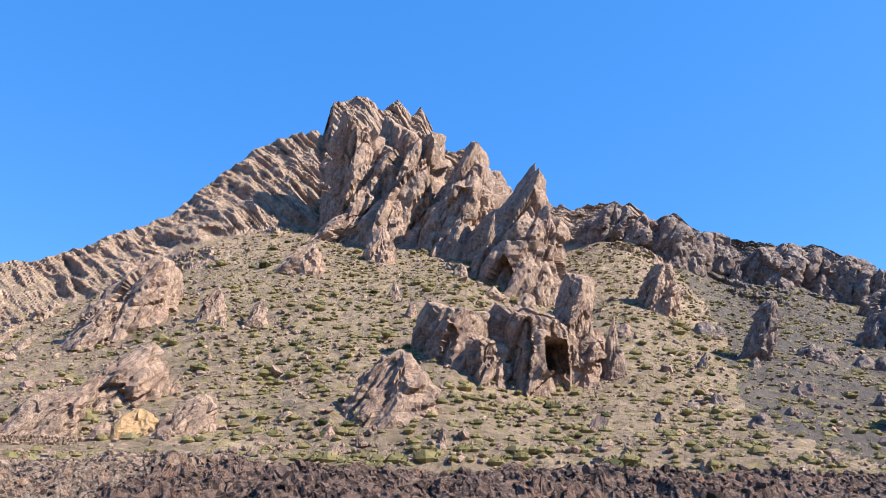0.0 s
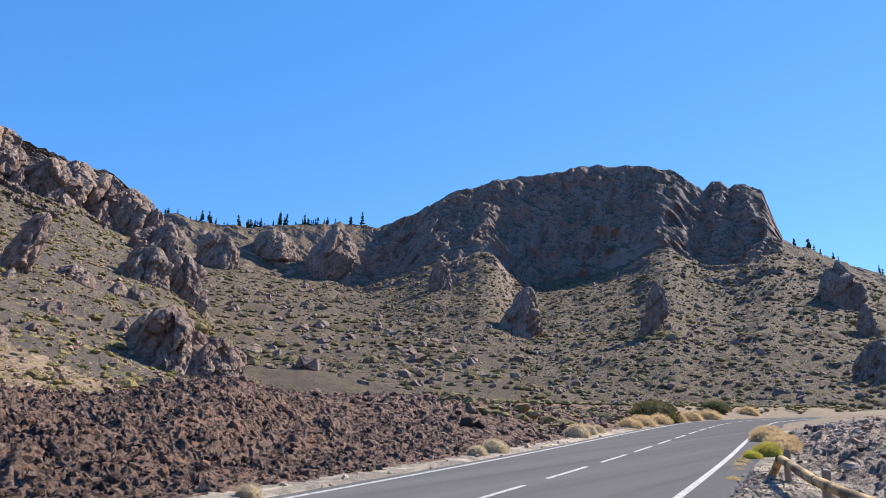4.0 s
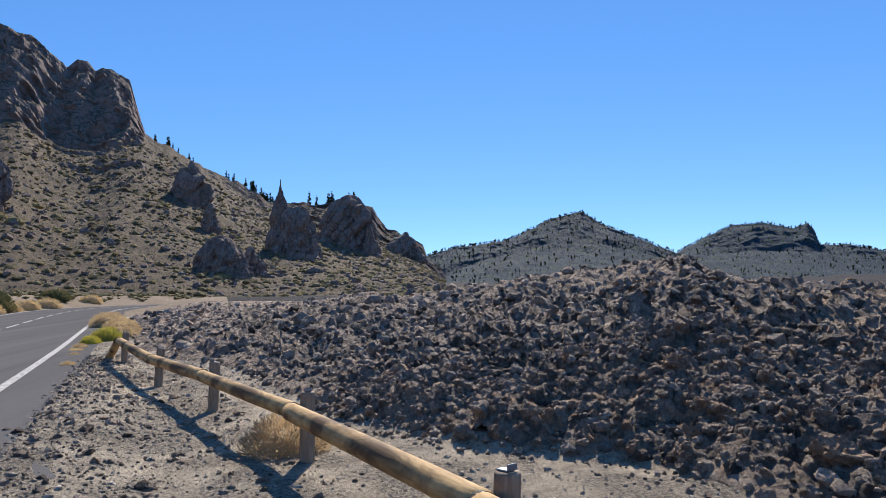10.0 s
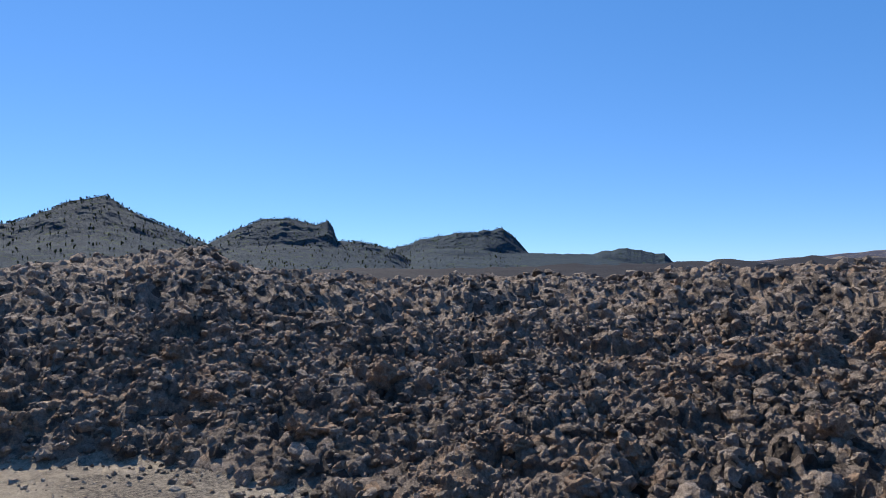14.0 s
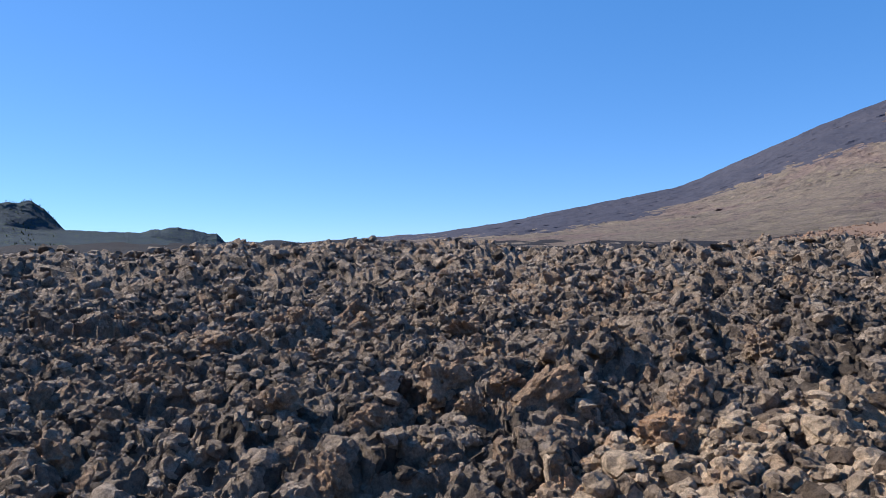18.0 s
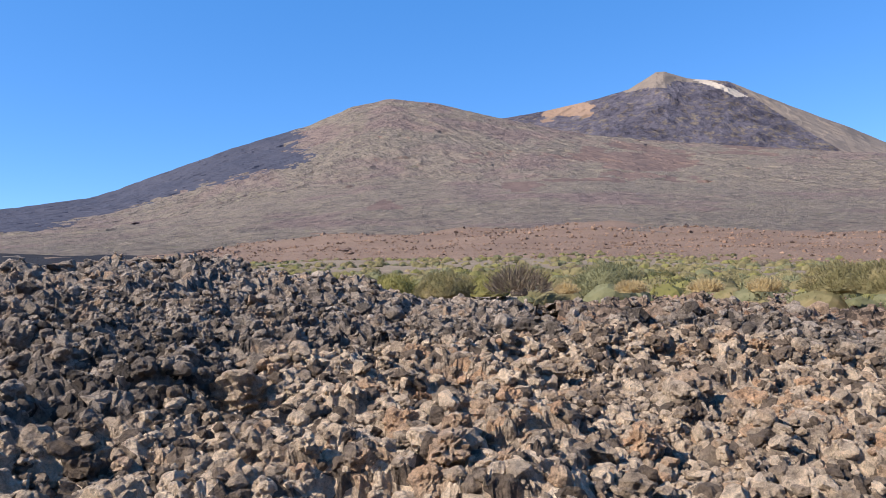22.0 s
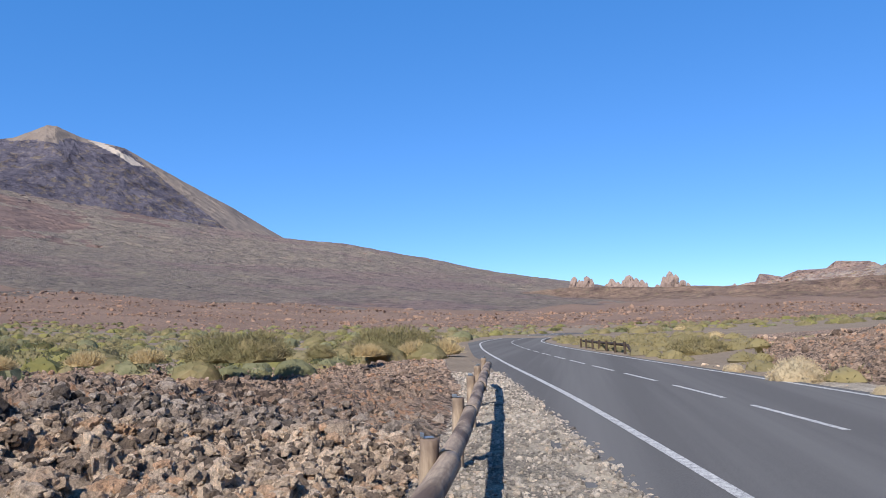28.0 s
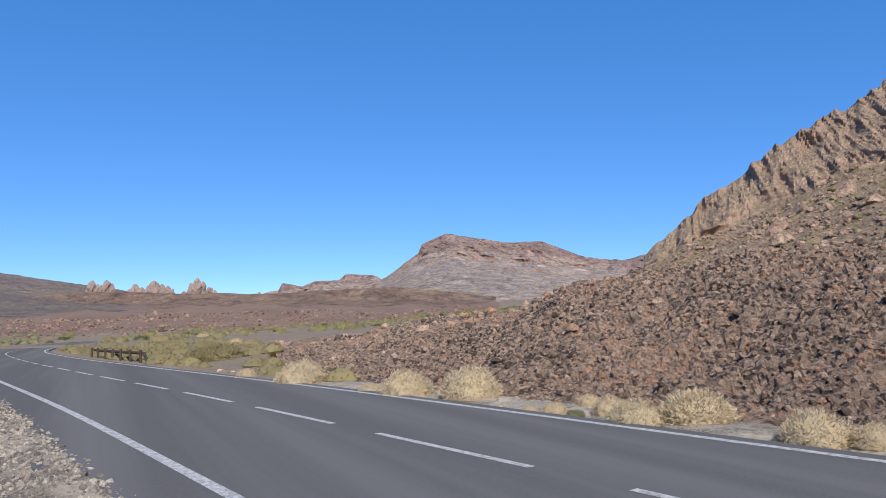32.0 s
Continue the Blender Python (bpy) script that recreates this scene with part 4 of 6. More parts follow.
def crag_mesh(w, depth, h, sharp, lean, seed, levels, rough=0.3, tilt=0.35, prow=1.3):
    """A block of jointed rock with a prow towards the plain, broken into columns and steps."""
    v0, f = ball(levels)
    gen = np.random.default_rng(seed)
    a = np.abs(v0)
    plan = (a[:, 0] ** prow + a[:, 1] ** prow) ** (1 / prow)
    v = v0 / ((plan ** 5 + a[:, 2] ** 5) ** 0.2)[:, None]
    for _ in range(6):
        n = gen.normal(size=3) * (1, 1, 0.5)
        n /= np.linalg.norm(n)
        v -= np.outer(np.maximum(v @ n - gen.uniform(0.62, 0.95), 0), n)
    u = np.clip((v[:, 2] + 1) / 2, 0, 1)
    thin = np.maximum((1 - u) ** sharp, 0.04)
    p = np.stack([v[:, 0] * 0.6 * w * thin + lean * u * h, v[:, 1] * 0.55 * depth * thin, (u * 1.35 - 0.35) * h], -1)
    size = min(w, h)
    way = v0 * np.array([1, 1, 0.4])
    out = joints(p, size, seed, gen, rough, tilt)
    return p + way * (0.35 + 0.65 * thin)[:, None] * (out * size)[:, None], f


def crag(grid, az, el0, el1, width, mat, label, sharp=0.6, lean=0.0, levels=5, seed=0, name="outcrop", r=None, deep=0.8, rough=0.22, tilt=0.35, prow=1.3, cave=None, turn=0.0, fin=None):
    r = r or on_slope(grid, az, el0)
    h = r * (math.tan(radians(el1)) - math.tan(radians(el0)))
    w = r * radians(width)
    g = np.random.default_rng(seed + 900)
    pieces = [(0.0, 0.0, w * 0.86, h, sharp, lean, levels)]
    for j in range({6: 3, 5: 2}.get(levels, 0)):
        t = g.uniform(-0.42, 0.42)
        pieces.append((t * w, -g.uniform(0.05, 0.3) * w, w * g.uniform(0.3, 0.5), h * g.uniform(0.35, 0.85) * (1 - abs(t) * sharp), g.uniform(0.4, 0.8), lean + g.uniform(0, 0.2), max(4, levels - 1)))
    vs, fs, base = [], [], 0
    for j, (dx, dy, pw, ph, psh, pl, lev) in enumerate(pieces):
        if fin and (j == 0 or fin[2]):
            p, f = fin_mesh(pw * (1.16 if j == 0 else 1.0), ph, seed + 31 * j, lev, rough, fin[0], fin[1])
        else:
            p, f = crag_mesh(pw, pw * deep, ph, psh, pl, seed + 31 * j, lev, rough, tilt, prow)
        vs.append(p + np.array([dx, dy, -0.12 * h if j else 0]))
        fs.append(f + base)
        base += len(p)
    p, f = np.concatenate(vs), np.concatenate(fs)
    if cave:
        cx, cz, cw, ch = (r * radians(cave[0] - az), r * (math.tan(radians(cave[1])) - math.tan(radians(el0))), r * radians(cave[2]) / 2, r * radians(cave[3]) / 2)
        hole = (np.abs(p[:, 0] - cx) < cw) & (np.abs(p[:, 2] - cz) < ch) & (p[:, 1] < 0)
        p[hole, 1] += 0.5 * w
    a = radians(az)
    back = r + 0.12 * w
    m = pose(back * math.sin(a), back * math.cos(a), EYE + r * math.tan(radians(el0)), 0, 0, -az - turn)
    ob = new(name, mesh_of(name, p, f, mat))
    if grid is None:
        ob.matrix_world = m
        return tagged(ob, label, "rock tower")
    ob.parent = grid[5]
    ob.matrix_basis = grid[5].matrix_world.inverted() @ m
    return tagged(ob, label)


TAN_CRAG = "jagged brown crag standing out of the scree"
# the fins of the summit and the outcrop with a cave: heading, elevations of foot and tip, width, slope of the broad face, bluntness
for k, (az, e0, e1, w, steep, blunt, small, lev) in enumerate([
        (353.4, 20.6, 29.8, 8.0, 0.3, 0.5, 1, 6), (357.3, 19.4, 29.4, 10.0, 0.8, 0.62, 0, 6), (355.6, 21.0, 29.2, 6.0, 0.6, 0.6, 0, 5), (361.9, 18.6, 28.3, 9.4, 0.8, 0.95, 0, 6),
        (366.2, 15.6, 25.4, 9.0, 0.9, 1.0, 0, 6), (361.4, 10.2, 14.6, 7.4, 0.4, 0.5, 1, 5), (366.9, 8.3, 14.5, 10.0, 0.3, 0.42, 1, 6), (370.6, 8.4, 16.6, 5.6, 0.6, 0.8, 0, 6)]):
    crag(crag_grid, az, e0, e1, w, crag_rock, TAN_CRAG, 0.4, 0.1, lev, 140 + k, fin=(steep, blunt, small), cave=(368.9, 10.3, 1.7, 2.5) if k == 6 else None, rough=0.3)
for k, (az, e0, e1, w, sharp, lean, lev) in enumerate([
        (364.6, 21.5, 25.0, 2.8, 0.3, 0.0, 5),
        (355.6, 5.4, 11.2, 9.5, 0.6, 0.2, 5), (337.4, 12.0, 17.2, 8.0, 0.5, 0.3, 5), (334.6, 10.6, 13.6, 5.0, 0.5, 0.4, 5), (331.5, 3.9, 7.8, 6.0, 0.45, 0.6, 5),
        (335.6, 6.2, 11.0, 7.5, 0.5, 0.6, 5), (345.4, 12.4, 14.7, 2.2, 0.7, 0.2, 4), (341.8, 12.6, 15.5, 2.7, 0.6, 0.2, 4), (376.8, 13.4, 17.2, 3.4, 0.6, 0.1, 5),
        (351.9, 19.4, 21.9, 6.2, 0.5, 0.3, 5), (357.6, 20.0, 22.2, 4.6, 0.6, 0.2, 5), (354.7, 17.8, 20.6, 2.8, 0.5, 0.1, 4), (348.0, 16.6, 19.2, 4.5, 0.5, 0.5, 4),
        (341.0, 4.8, 7.5, 5.0, 0.5, 0.5, 5)]):
    crag(crag_grid, az, e0, e1, w, crag_rock, TAN_CRAG, sharp, lean, lev, 100 + k, prow=1.5, tilt=0.7, rough=0.28, fin=(0.55, 0.8, 0) if k in (2, 3, 8) else None)
crag(crag_grid, 337.6, 4.4, 6.3, 3.8, plain_ground("ochre_rock", (0.5, 0.32, 0.15), (0.42, 0.27, 0.14), (0.30, 0.2, 0.11), 0.2, 0.2), "low ochre rock face at the foot of the slope", 0.4, 0.4, 4, 160)
gc = np.random.default_rng(333)
for k in range(46):
    az = gc.uniform(318, 396)
    lo_, hi_ = 3.0, float(np.interp(az, [318, 340, 360, 385, 396], [6, 16, 18, 12, 6]))
    e0 = gc.uniform(lo_, hi_)
    crag(crag_grid, az, e0, e0 + gc.uniform(0.5, 1.3), gc.uniform(0.7, 2.4), crag_rock if az < 376 else dark_rock, "small broken rock outcrop", gc.uniform(0.3, 0.6), gc.uniform(0, 0.5), 3, 600 + k)
for k, (az, e0, e1, w, sharp, lean, lev) in enumerate([
        (373.7, 19.0, 21.8, 6.0, 0.3, 0, 5), (378.4, 17.0, 20.4, 5.0, 0.4, 0, 5), (384.4, 14.6, 17.4, 4.4, 0.4, 0, 5), (388.5, 13.4, 16.8, 5.0, 0.4, 0, 5),
        (382.6, 9.4, 13.6, 2.2, 0.3, 0.5, 5), (394.4, 3.0, 7.8, 7.5, 0.35, -0.1, 6), (396.8, 2.8, 5.6, 4.5, 0.3, 0, 5), (392.5, 4.6, 7.4, 4.5, 0.4, 0.1, 5), (391.5, 9.5, 12.0, 4.0, 0.3, 0, 5), (376.4, 18.2, 20.7, 4.4, 0.3, 0, 5), (380.9, 16.4, 19.0, 4.4, 0.3, 0, 5), (386.4, 14.8, 17.5, 4.6, 0.3, 0, 5), (390.2, 13.0, 16.0, 4.2, 0.3, 0, 5),
        (392.4, 11.3, 14.1, 3.8, 0.3, 0, 5), (394.2, 8.4, 11.6, 3.6, 0.3, 0, 5), (387.0, 9.0, 10.2, 3.0, 0.3, 0, 4)]):
    crag(crag_grid, az, e0, e1, w, dark_rock, "dark grey broken crag on a gravelly slope", sharp, lean, lev, 180 + k, rough=0.36, prow=1.6)
for k, (az, e0, e1, w) in enumerate([(405.4, 10.8, 14.4, 5.6), (400.5, 12.0, 14.0, 4.0), (396.5, 11.0, 13.6, 3.6)]):
    crag(saddle_grid, az, e0, e1, w, dark_rock, "weathered crag below the pines on the ridge", 0.35, 0, 5, 200 + k)
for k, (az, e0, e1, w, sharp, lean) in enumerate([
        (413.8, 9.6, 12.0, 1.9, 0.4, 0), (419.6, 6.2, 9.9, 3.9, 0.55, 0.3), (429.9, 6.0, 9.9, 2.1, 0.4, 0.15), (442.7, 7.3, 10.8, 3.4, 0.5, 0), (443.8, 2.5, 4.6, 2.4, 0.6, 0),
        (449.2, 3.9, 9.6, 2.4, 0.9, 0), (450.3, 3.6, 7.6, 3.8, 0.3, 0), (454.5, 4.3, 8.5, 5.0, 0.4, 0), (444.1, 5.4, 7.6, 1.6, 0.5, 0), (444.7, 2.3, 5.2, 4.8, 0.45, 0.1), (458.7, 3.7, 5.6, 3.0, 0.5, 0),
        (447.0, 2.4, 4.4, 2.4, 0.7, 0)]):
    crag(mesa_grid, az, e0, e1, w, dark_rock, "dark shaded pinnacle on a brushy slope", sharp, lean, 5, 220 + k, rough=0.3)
pale_tower = slope_material("pale_tower_rock", [(0.27, 0.2, 0.16), (0.33, 0.25, 0.2), (0.16, 0.12, 0.10)], [(0.2, 0.15, 0.125), (0.36, 0.275, 0.225), (0.27, 0.2, 0.165)], SCRUB, 5.0, (0.7, 1.2), 0.0)
for k, (az, e0, e1, w, sharp) in enumerate([(270.3, 2.2, 3.05, 0.9, 0.3), (271.2, 2.2, 3.1, 1.0, 0.3), (273.1, 1.8, 2.8, 1.2, 0.35), (274.4, 1.8, 3.05, 1.3, 0.4), (275.3, 1.8, 2.7, 0.8, 0.5),
                                            (277.3, 2.0, 3.25, 1.2, 0.3), (278.2, 2.0, 2.6, 1.0, 0.6), (276.4, 1.8, 2.3, 1.0, 0.6), (281.8, 1.6, 2.2, 0.6, 0.9)]):
    for dx, hw, hh in ((0, 0.75, 0), (0.38, 0.5, 0.22), (-0.34, 0.45, 0.35)):
        crag(None, az + dx * w, 1.5, e1 - 0.05 - hh, w * hw, pale_tower, "pale eroded rock tower far across the plain", 0.3, 0, 4, 250 + 3 * k + int(dx * 10), "rock_tower", 1290, 0.9, rough=0.42, prow=1.5)

# ---- lava lumps ----
gen = np.random.default_rng(11)
rocks4, faces4 = clinker_shapes(4, 12, 21)
rocks3, faces3 = clinker_shapes(3, 24, 22)
rocks2, faces2 = clinker_shapes(2, 40, 23)
rocks15, faces15 = clinker_shapes(1.5, 40, 24)
lumps1, faces1 = rock_shapes(1, 20, 8, 0.8)
knobs15, facesk15 = knobby(1.5, 8, 24, 6)
CLINKER = ((1.0, 0.18), (0.4, 0.34), (0.15, 0.6), (0.075, 0.62))


def clinker_rise(x, y):
    """How far the torn clinker stands above the lie of the lava at a place."""
    p = np.stack([x, y, np.zeros_like(x)], -1)
    rise = -0.18 - 0.10 * fbm(p * 0.7, 2, 33)
    for k, (c, a) in enumerate(CLINKER):
        wx = x + 0.3 * c * fbm(p * 1.5 / c, 2, 50 + k)
        wy = y + 0.3 * c * fbm(p * 1.5 / c + 31, 2, 60 + k)
        rise = rise + a * lumps_of(wx, wy, c, 70 + k)[0]
    return rise


def lava_spots(n, box, test, gen):
    x, y = gen.uniform(box[0], box[1], n), gen.uniform(box[2], box[3], n)
    z, sl, nl, off, s = rough_land(x, y)
    az, d = polar(x, y)
    ok = test(az, d, sl, nl, off, s) & (d > 2.2)
    x, y, z = x[ok], y[ok], z[ok]
    on = np.maximum(np.clip(s[ok] / 0.7, 0, 1) * sl[ok], np.clip((off[ok] - 4.6) / 0.9, 0, 1) * nl[ok])
    return x, y, z + on * np.maximum(clinker_rise(x, y), -0.1), d[ok], az[ok]


def lava_field(name, label, n, box, test, mats, sizes, shape, faces, gen, sink=0.25, most=10**6):
    x, y, z, d, az = lava_spots(n, box, test, gen)
    x, y, z = x[:most], y[:most], z[:most]
    size = np.exp(gen.normal(math.log(sizes[0]), sizes[1], len(x))).clip(sizes[2], sizes[3])
    pos = np.stack([x, y, z + size * sink], -1)
    v, f = scattered(shape, faces, pos, size, gen)
    me = mesh_of(name, v, f, mats[0], False)
    return tagged(new(name, me), label, "lava rocks", kind="stuff")


brown_lava = lava_material("brown_lava_clinker", (0.189, 0.146, 0.114), (0.754, 0.599, 0.449), (0.577, 0.377, 0.244), 0.3)
ridge_lava = lava_material("red_brown_clinker", (0.15, 0.11, 0.088), (0.46, 0.345, 0.265), (0.45, 0.28, 0.18), 0.45)
EAST = lambda az, d: az + 9 * np.sin(0.9 * d) < 150 + 14 * np.clip(d - 3, 0, 9)
# Headings of the rusty tone; the rest of the bank gets the backlit one.
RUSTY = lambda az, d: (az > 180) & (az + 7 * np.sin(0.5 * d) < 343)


def lava_bed(label, az0, az1, r0, r1, mat, step, grow, test, seed):
    """A sheet of clinker lumps lying on the ground, torn and pitted, with overhanging edges."""
    a = np.radians(np.arange(az0, az1, step))
    r = r0 * grow ** np.arange(int(math.log(r1 / r0) / math.log(grow)))
    R, A = np.meshgrid(r, a, indexing="ij")
    x, y = (R * np.sin(A)).ravel(), (R * np.cos(A)).ravel()
    z, sl, nl, off, s = rough_land(x, y)
    p = np.stack([x, y, z], -1)
    on = np.maximum(np.clip((s + 0.05) / 0.7, 0, 1) * sl, np.clip((off - 4.6) / 0.9, 0, 1) * nl)
    p[:, 2] += clinker_rise(x, y) * on
    q = p.copy()
    size = np.clip(R.ravel() * 0.004, 0.015, 0.06)
    p[:, 2] += on * (0.03 * fbm(q * 9, 2, seed + 4, 0.6, ridged=True) + 0.02 * fbm(q * 19, 3, seed + 5, 0.8))
    p[:, 0] += on * (0.06 * fbm(q * 8 + 3, 3, seed + 6, 0.65) + size * fbm(q * 21, 1, seed + 9))
    p[:, 1] += on * (0.06 * fbm(q * 8 + 60, 3, seed + 7, 0.65) + size * fbm(q * 21 + 40, 1, seed + 9))
    az, d = polar(x, y)
    f = grid_faces(len(a), len(r))[:, ::-1]
    f = f[test(az, d, s, nl, fbm(q * 1.5, 3, seed + 8))[f[:, 0]]]
    used = np.zeros(len(p), bool)
    used[f.ravel()] = True
    index = np.cumsum(used) - 1
    tagged(new("clinker_bed", mesh_of("clinker_bed", p[used], index[f], mat)), label, "lava rocks", kind="stuff")


SOUTH_OK = lambda s, w: s > 0.1 + 0.35 * w
lava_bed("bed of dark torn clinker beyond the sandy strip", 62, 282, 2.2, 12, under_lava, 0.12, 1.005, lambda az, d, s, n, w: SOUTH_OK(s, w) & EAST(az, d), 3)
lava_bed("bed of brown torn clinker beyond the rail", 140, 282, 2.0, 12, brown_gravel, 0.12, 1.005, lambda az, d, s, n, w: SOUTH_OK(s, w) & ~EAST(az, d), 4)
lava_bed("dark clinker of the lava ridge", 62, 225, 11.9, 45, under_lava, 0.22, 1.011, lambda az, d, s, n, w: (s > 0) & (az + 4 * w < 222), 5)
lava_bed("brown clinker thinning out towards the scrub", 218, 282, 11.9, 42, rust_gravel, 0.22, 1.011, lambda az, d, s, n, w: (s > 0) & (az + 4 * w >= 222), 6)
lava_bed("rusty clinker banked up beside the road", 280, 346, 6, 70, rust_gravel, 0.2, 1.0065, lambda az, d, s, n, w: (n > 0) & RUSTY(az, d), 7)
lava_bed("dark red-brown clinker banked up beside the road, shade in its tone", 316, 434, 6, 70, backlit_dark_red_gravel, 0.22, 1.0075, lambda az, d, s, n, w: (n > 0) & ~RUSTY(az, d), 8)
DARK_HEAP, BROWN_HEAP, RUST_HEAP = "dark grey clinker lumps heaped beyond the sandy strip", "brown and rusty clinker lumps heaped beyond the rail", "rusty brown clinker lumps banked up beside the road"
for east, mat_, label, box, more in ((True, lava, DARK_HEAP, (-13, 18, -17, 6), 1.3), (False, brown_lava, BROWN_HEAP, (-18, 4, -17, 0), 1)):
    side_ok = (lambda az, d: EAST(az, d)) if east else (lambda az, d: ~EAST(az, d))
    lava_field("lava_rocks", label, 30000, box, lambda az, d, s, n, o, e: (s > 0) & (d < 11) & side_ok(az, d), [mat_], (0.055, 0.35, 0.035, 0.13), rocks3, faces3, gen, 0.25, int(800 * more))
    lava_field("lava_rocks", label, 60000, box, lambda az, d, s, n, o, e: (s > 0) & (d < 11) & side_ok(az, d), [mat_], (0.036, 0.38, 0.02, 0.08), rocks2, faces2, gen, 0.35, int(4500 * more))
    lava_field("lava_rocks", label, 60000, box, lambda az, d, s, n, o, e: (e > -0.35) & (az > 60) & (az < 280) & (d < 11) & side_ok(az, d), [mat_], (0.02, 0.4, 0.01, 0.05), rocks15, faces15, gen, 0.35, int(5000 * more))
    lava_field("lava_rocks", label, 40000, box, lambda az, d, s, n, o, e: (s > 0) & (d >= 10) & (d < 18) & side_ok(az, d), [mat_], (0.052, 0.45, 0.03, 0.15), rocks15, faces15, gen, 0.25, int(5500 * more))
lava_field("lava_rocks", "dark clinker lumps on the lava ridge", 40000, (-45, 45, -45, 14), lambda az, d, s, n, o, e: (s > 0) & (d >= 17) & (d < 45) & (az < 222),
           [lava], (0.085, 0.45, 0.045, 0.24), rocks15, faces15, gen, 0.2, 8000)
lava_field("lava_rocks", "brown clinker lumps at the edge of the scrub", 30000, (-44, 5, -42, -2), lambda az, d, s, n, o, e: (s > 0) & (d >= 17) & (d < 44) & (az >= 222),
           [ridge_lava], (0.055, 0.45, 0.03, 0.16), rocks15, faces15, gen, 0.2, 7000)
BACKLIT_DARK_RUST = "dark red-brown clinker lumps banked up beside the road, shade in their tone"
for rusty, mat_, label in ((True, red_lava, RUST_HEAP), (False, backlit_dark_red_lava, BACKLIT_DARK_RUST)):
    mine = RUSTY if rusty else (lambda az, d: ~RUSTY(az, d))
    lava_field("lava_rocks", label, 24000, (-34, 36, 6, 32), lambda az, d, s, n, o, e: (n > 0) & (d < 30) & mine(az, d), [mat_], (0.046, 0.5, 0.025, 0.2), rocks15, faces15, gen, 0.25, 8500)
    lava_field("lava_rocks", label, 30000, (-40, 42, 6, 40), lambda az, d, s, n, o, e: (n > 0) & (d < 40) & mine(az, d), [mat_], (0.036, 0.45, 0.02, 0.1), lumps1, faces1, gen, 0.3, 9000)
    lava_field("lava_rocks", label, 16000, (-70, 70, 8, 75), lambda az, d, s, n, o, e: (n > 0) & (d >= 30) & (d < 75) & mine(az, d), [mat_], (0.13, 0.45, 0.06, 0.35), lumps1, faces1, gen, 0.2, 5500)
# single boulders nearest the rail, each an object of its own
boulder_meshes = {m_: [mesh_of("boulder", v, faces4, m_) for v in rocks4] for m_ in (lava, brown_lava)}
bx, by, bz, bd, baz = lava_spots(9000, (-14, 14, -14, 3), lambda az, d, s, n, o, e: (s > 0.05) & (d < 9.5), gen)
for k in range(min(300, len(bx))):
    m_ = lava if EAST(baz[k], bd[k]) else brown_lava
    size = float(np.clip(np.exp(gen.normal(math.log(0.075), 0.42)), 0.045, 0.2))
    ob = new("boulder", boulder_meshes[m_][k % 12])
    ob.matrix_world = pose(bx[k], by[k], bz[k] + 0.2 * size, gen.uniform(-40, 40), gen.uniform(-40, 40), gen.uniform(0, 360)) @ Matrix.Scale(size, 4)
    tagged(ob, "rough pitted lava boulder in the clinker heap", "boulder", "boulders beyond the rail")

pale_stone = lava_material("pale_broken_stone", (0.27, 0.24, 0.21), (0.74, 0.66, 0.56), (0.6, 0.49, 0.38), 0.4)
lava_field("gravel", "small dark stones strewn over the sandy verge", 20000, (-20, 22, -4, 6), lambda az, d, s, n, o, e: (s <= 0.4) & (o < -3.6) & (d < 22),
           [pale_stone], (0.013, 0.55, 0.006, 0.05), lumps1, faces1, gen, 0.1)
VERGE = np.random.default_rng(19)
for count, sizes, sh, fc in ((9000, (0.012, 0.4, 0.006, 0.03), lumps1, faces1), (700, (0.032, 0.4, 0.018, 0.07), rocks15, faces15)):
    lava_field("gravel", "dark lava grit spilled along the edge of the asphalt", 60000, (1, 24, -3, 6), lambda az, d, s, n, o, e: (s <= 0.3) & (o < -3.7) & (d < 20) & (o + 3.7 > -3.2 * VERGE.random(len(o)) ** 1.6),
               [lava], sizes, sh, fc, VERGE, 0.15, count)
lava_field("gravel", "pale broken stones along the verge by the rail", 40000, (-26, -1, -6, 4), lambda az, d, s, n, o, e: (s < 1) & (o < -3.7) & (d < 26) & (d > 3),
           [pale_stone], (0.02, 0.5, 0.01, 0.06), lumps1, faces1, gen, 0.2)
lava_field("gravel", "small stones along the far verge", 1600, (-30, 40, 4, 20), lambda az, d, s, n, o, e: (o > 3.5) & (o < 5.2) & (d < 40),
           [brown_lava], (0.05, 0.6, 0.02, 0.16), lumps1, faces1, gen, 0.1)

n = 16000
az, d = np.radians(gen.uniform(196, 300, n)), 175 + 420 * gen.random(n) ** 1.2
x, y = d * np.sin(az), d * np.cos(az)
v, f = scattered(lumps1, faces1, np.stack([x, y, rough_land(x, y)[0]], -1), np.exp(gen.normal(math.log(0.27), 0.5, n)) * (d / 250), gen)
tagged(new("lava_rocks", mesh_of("lava_rocks", v, f, lava_material("red_brown_rubble", (0.1, 0.066, 0.05), (0.29, 0.195, 0.142), (0.28, 0.17, 0.115), 0.5))), "red-brown rubble of the old lava flow beyond the scrub", "lava rocks", kind="stuff")

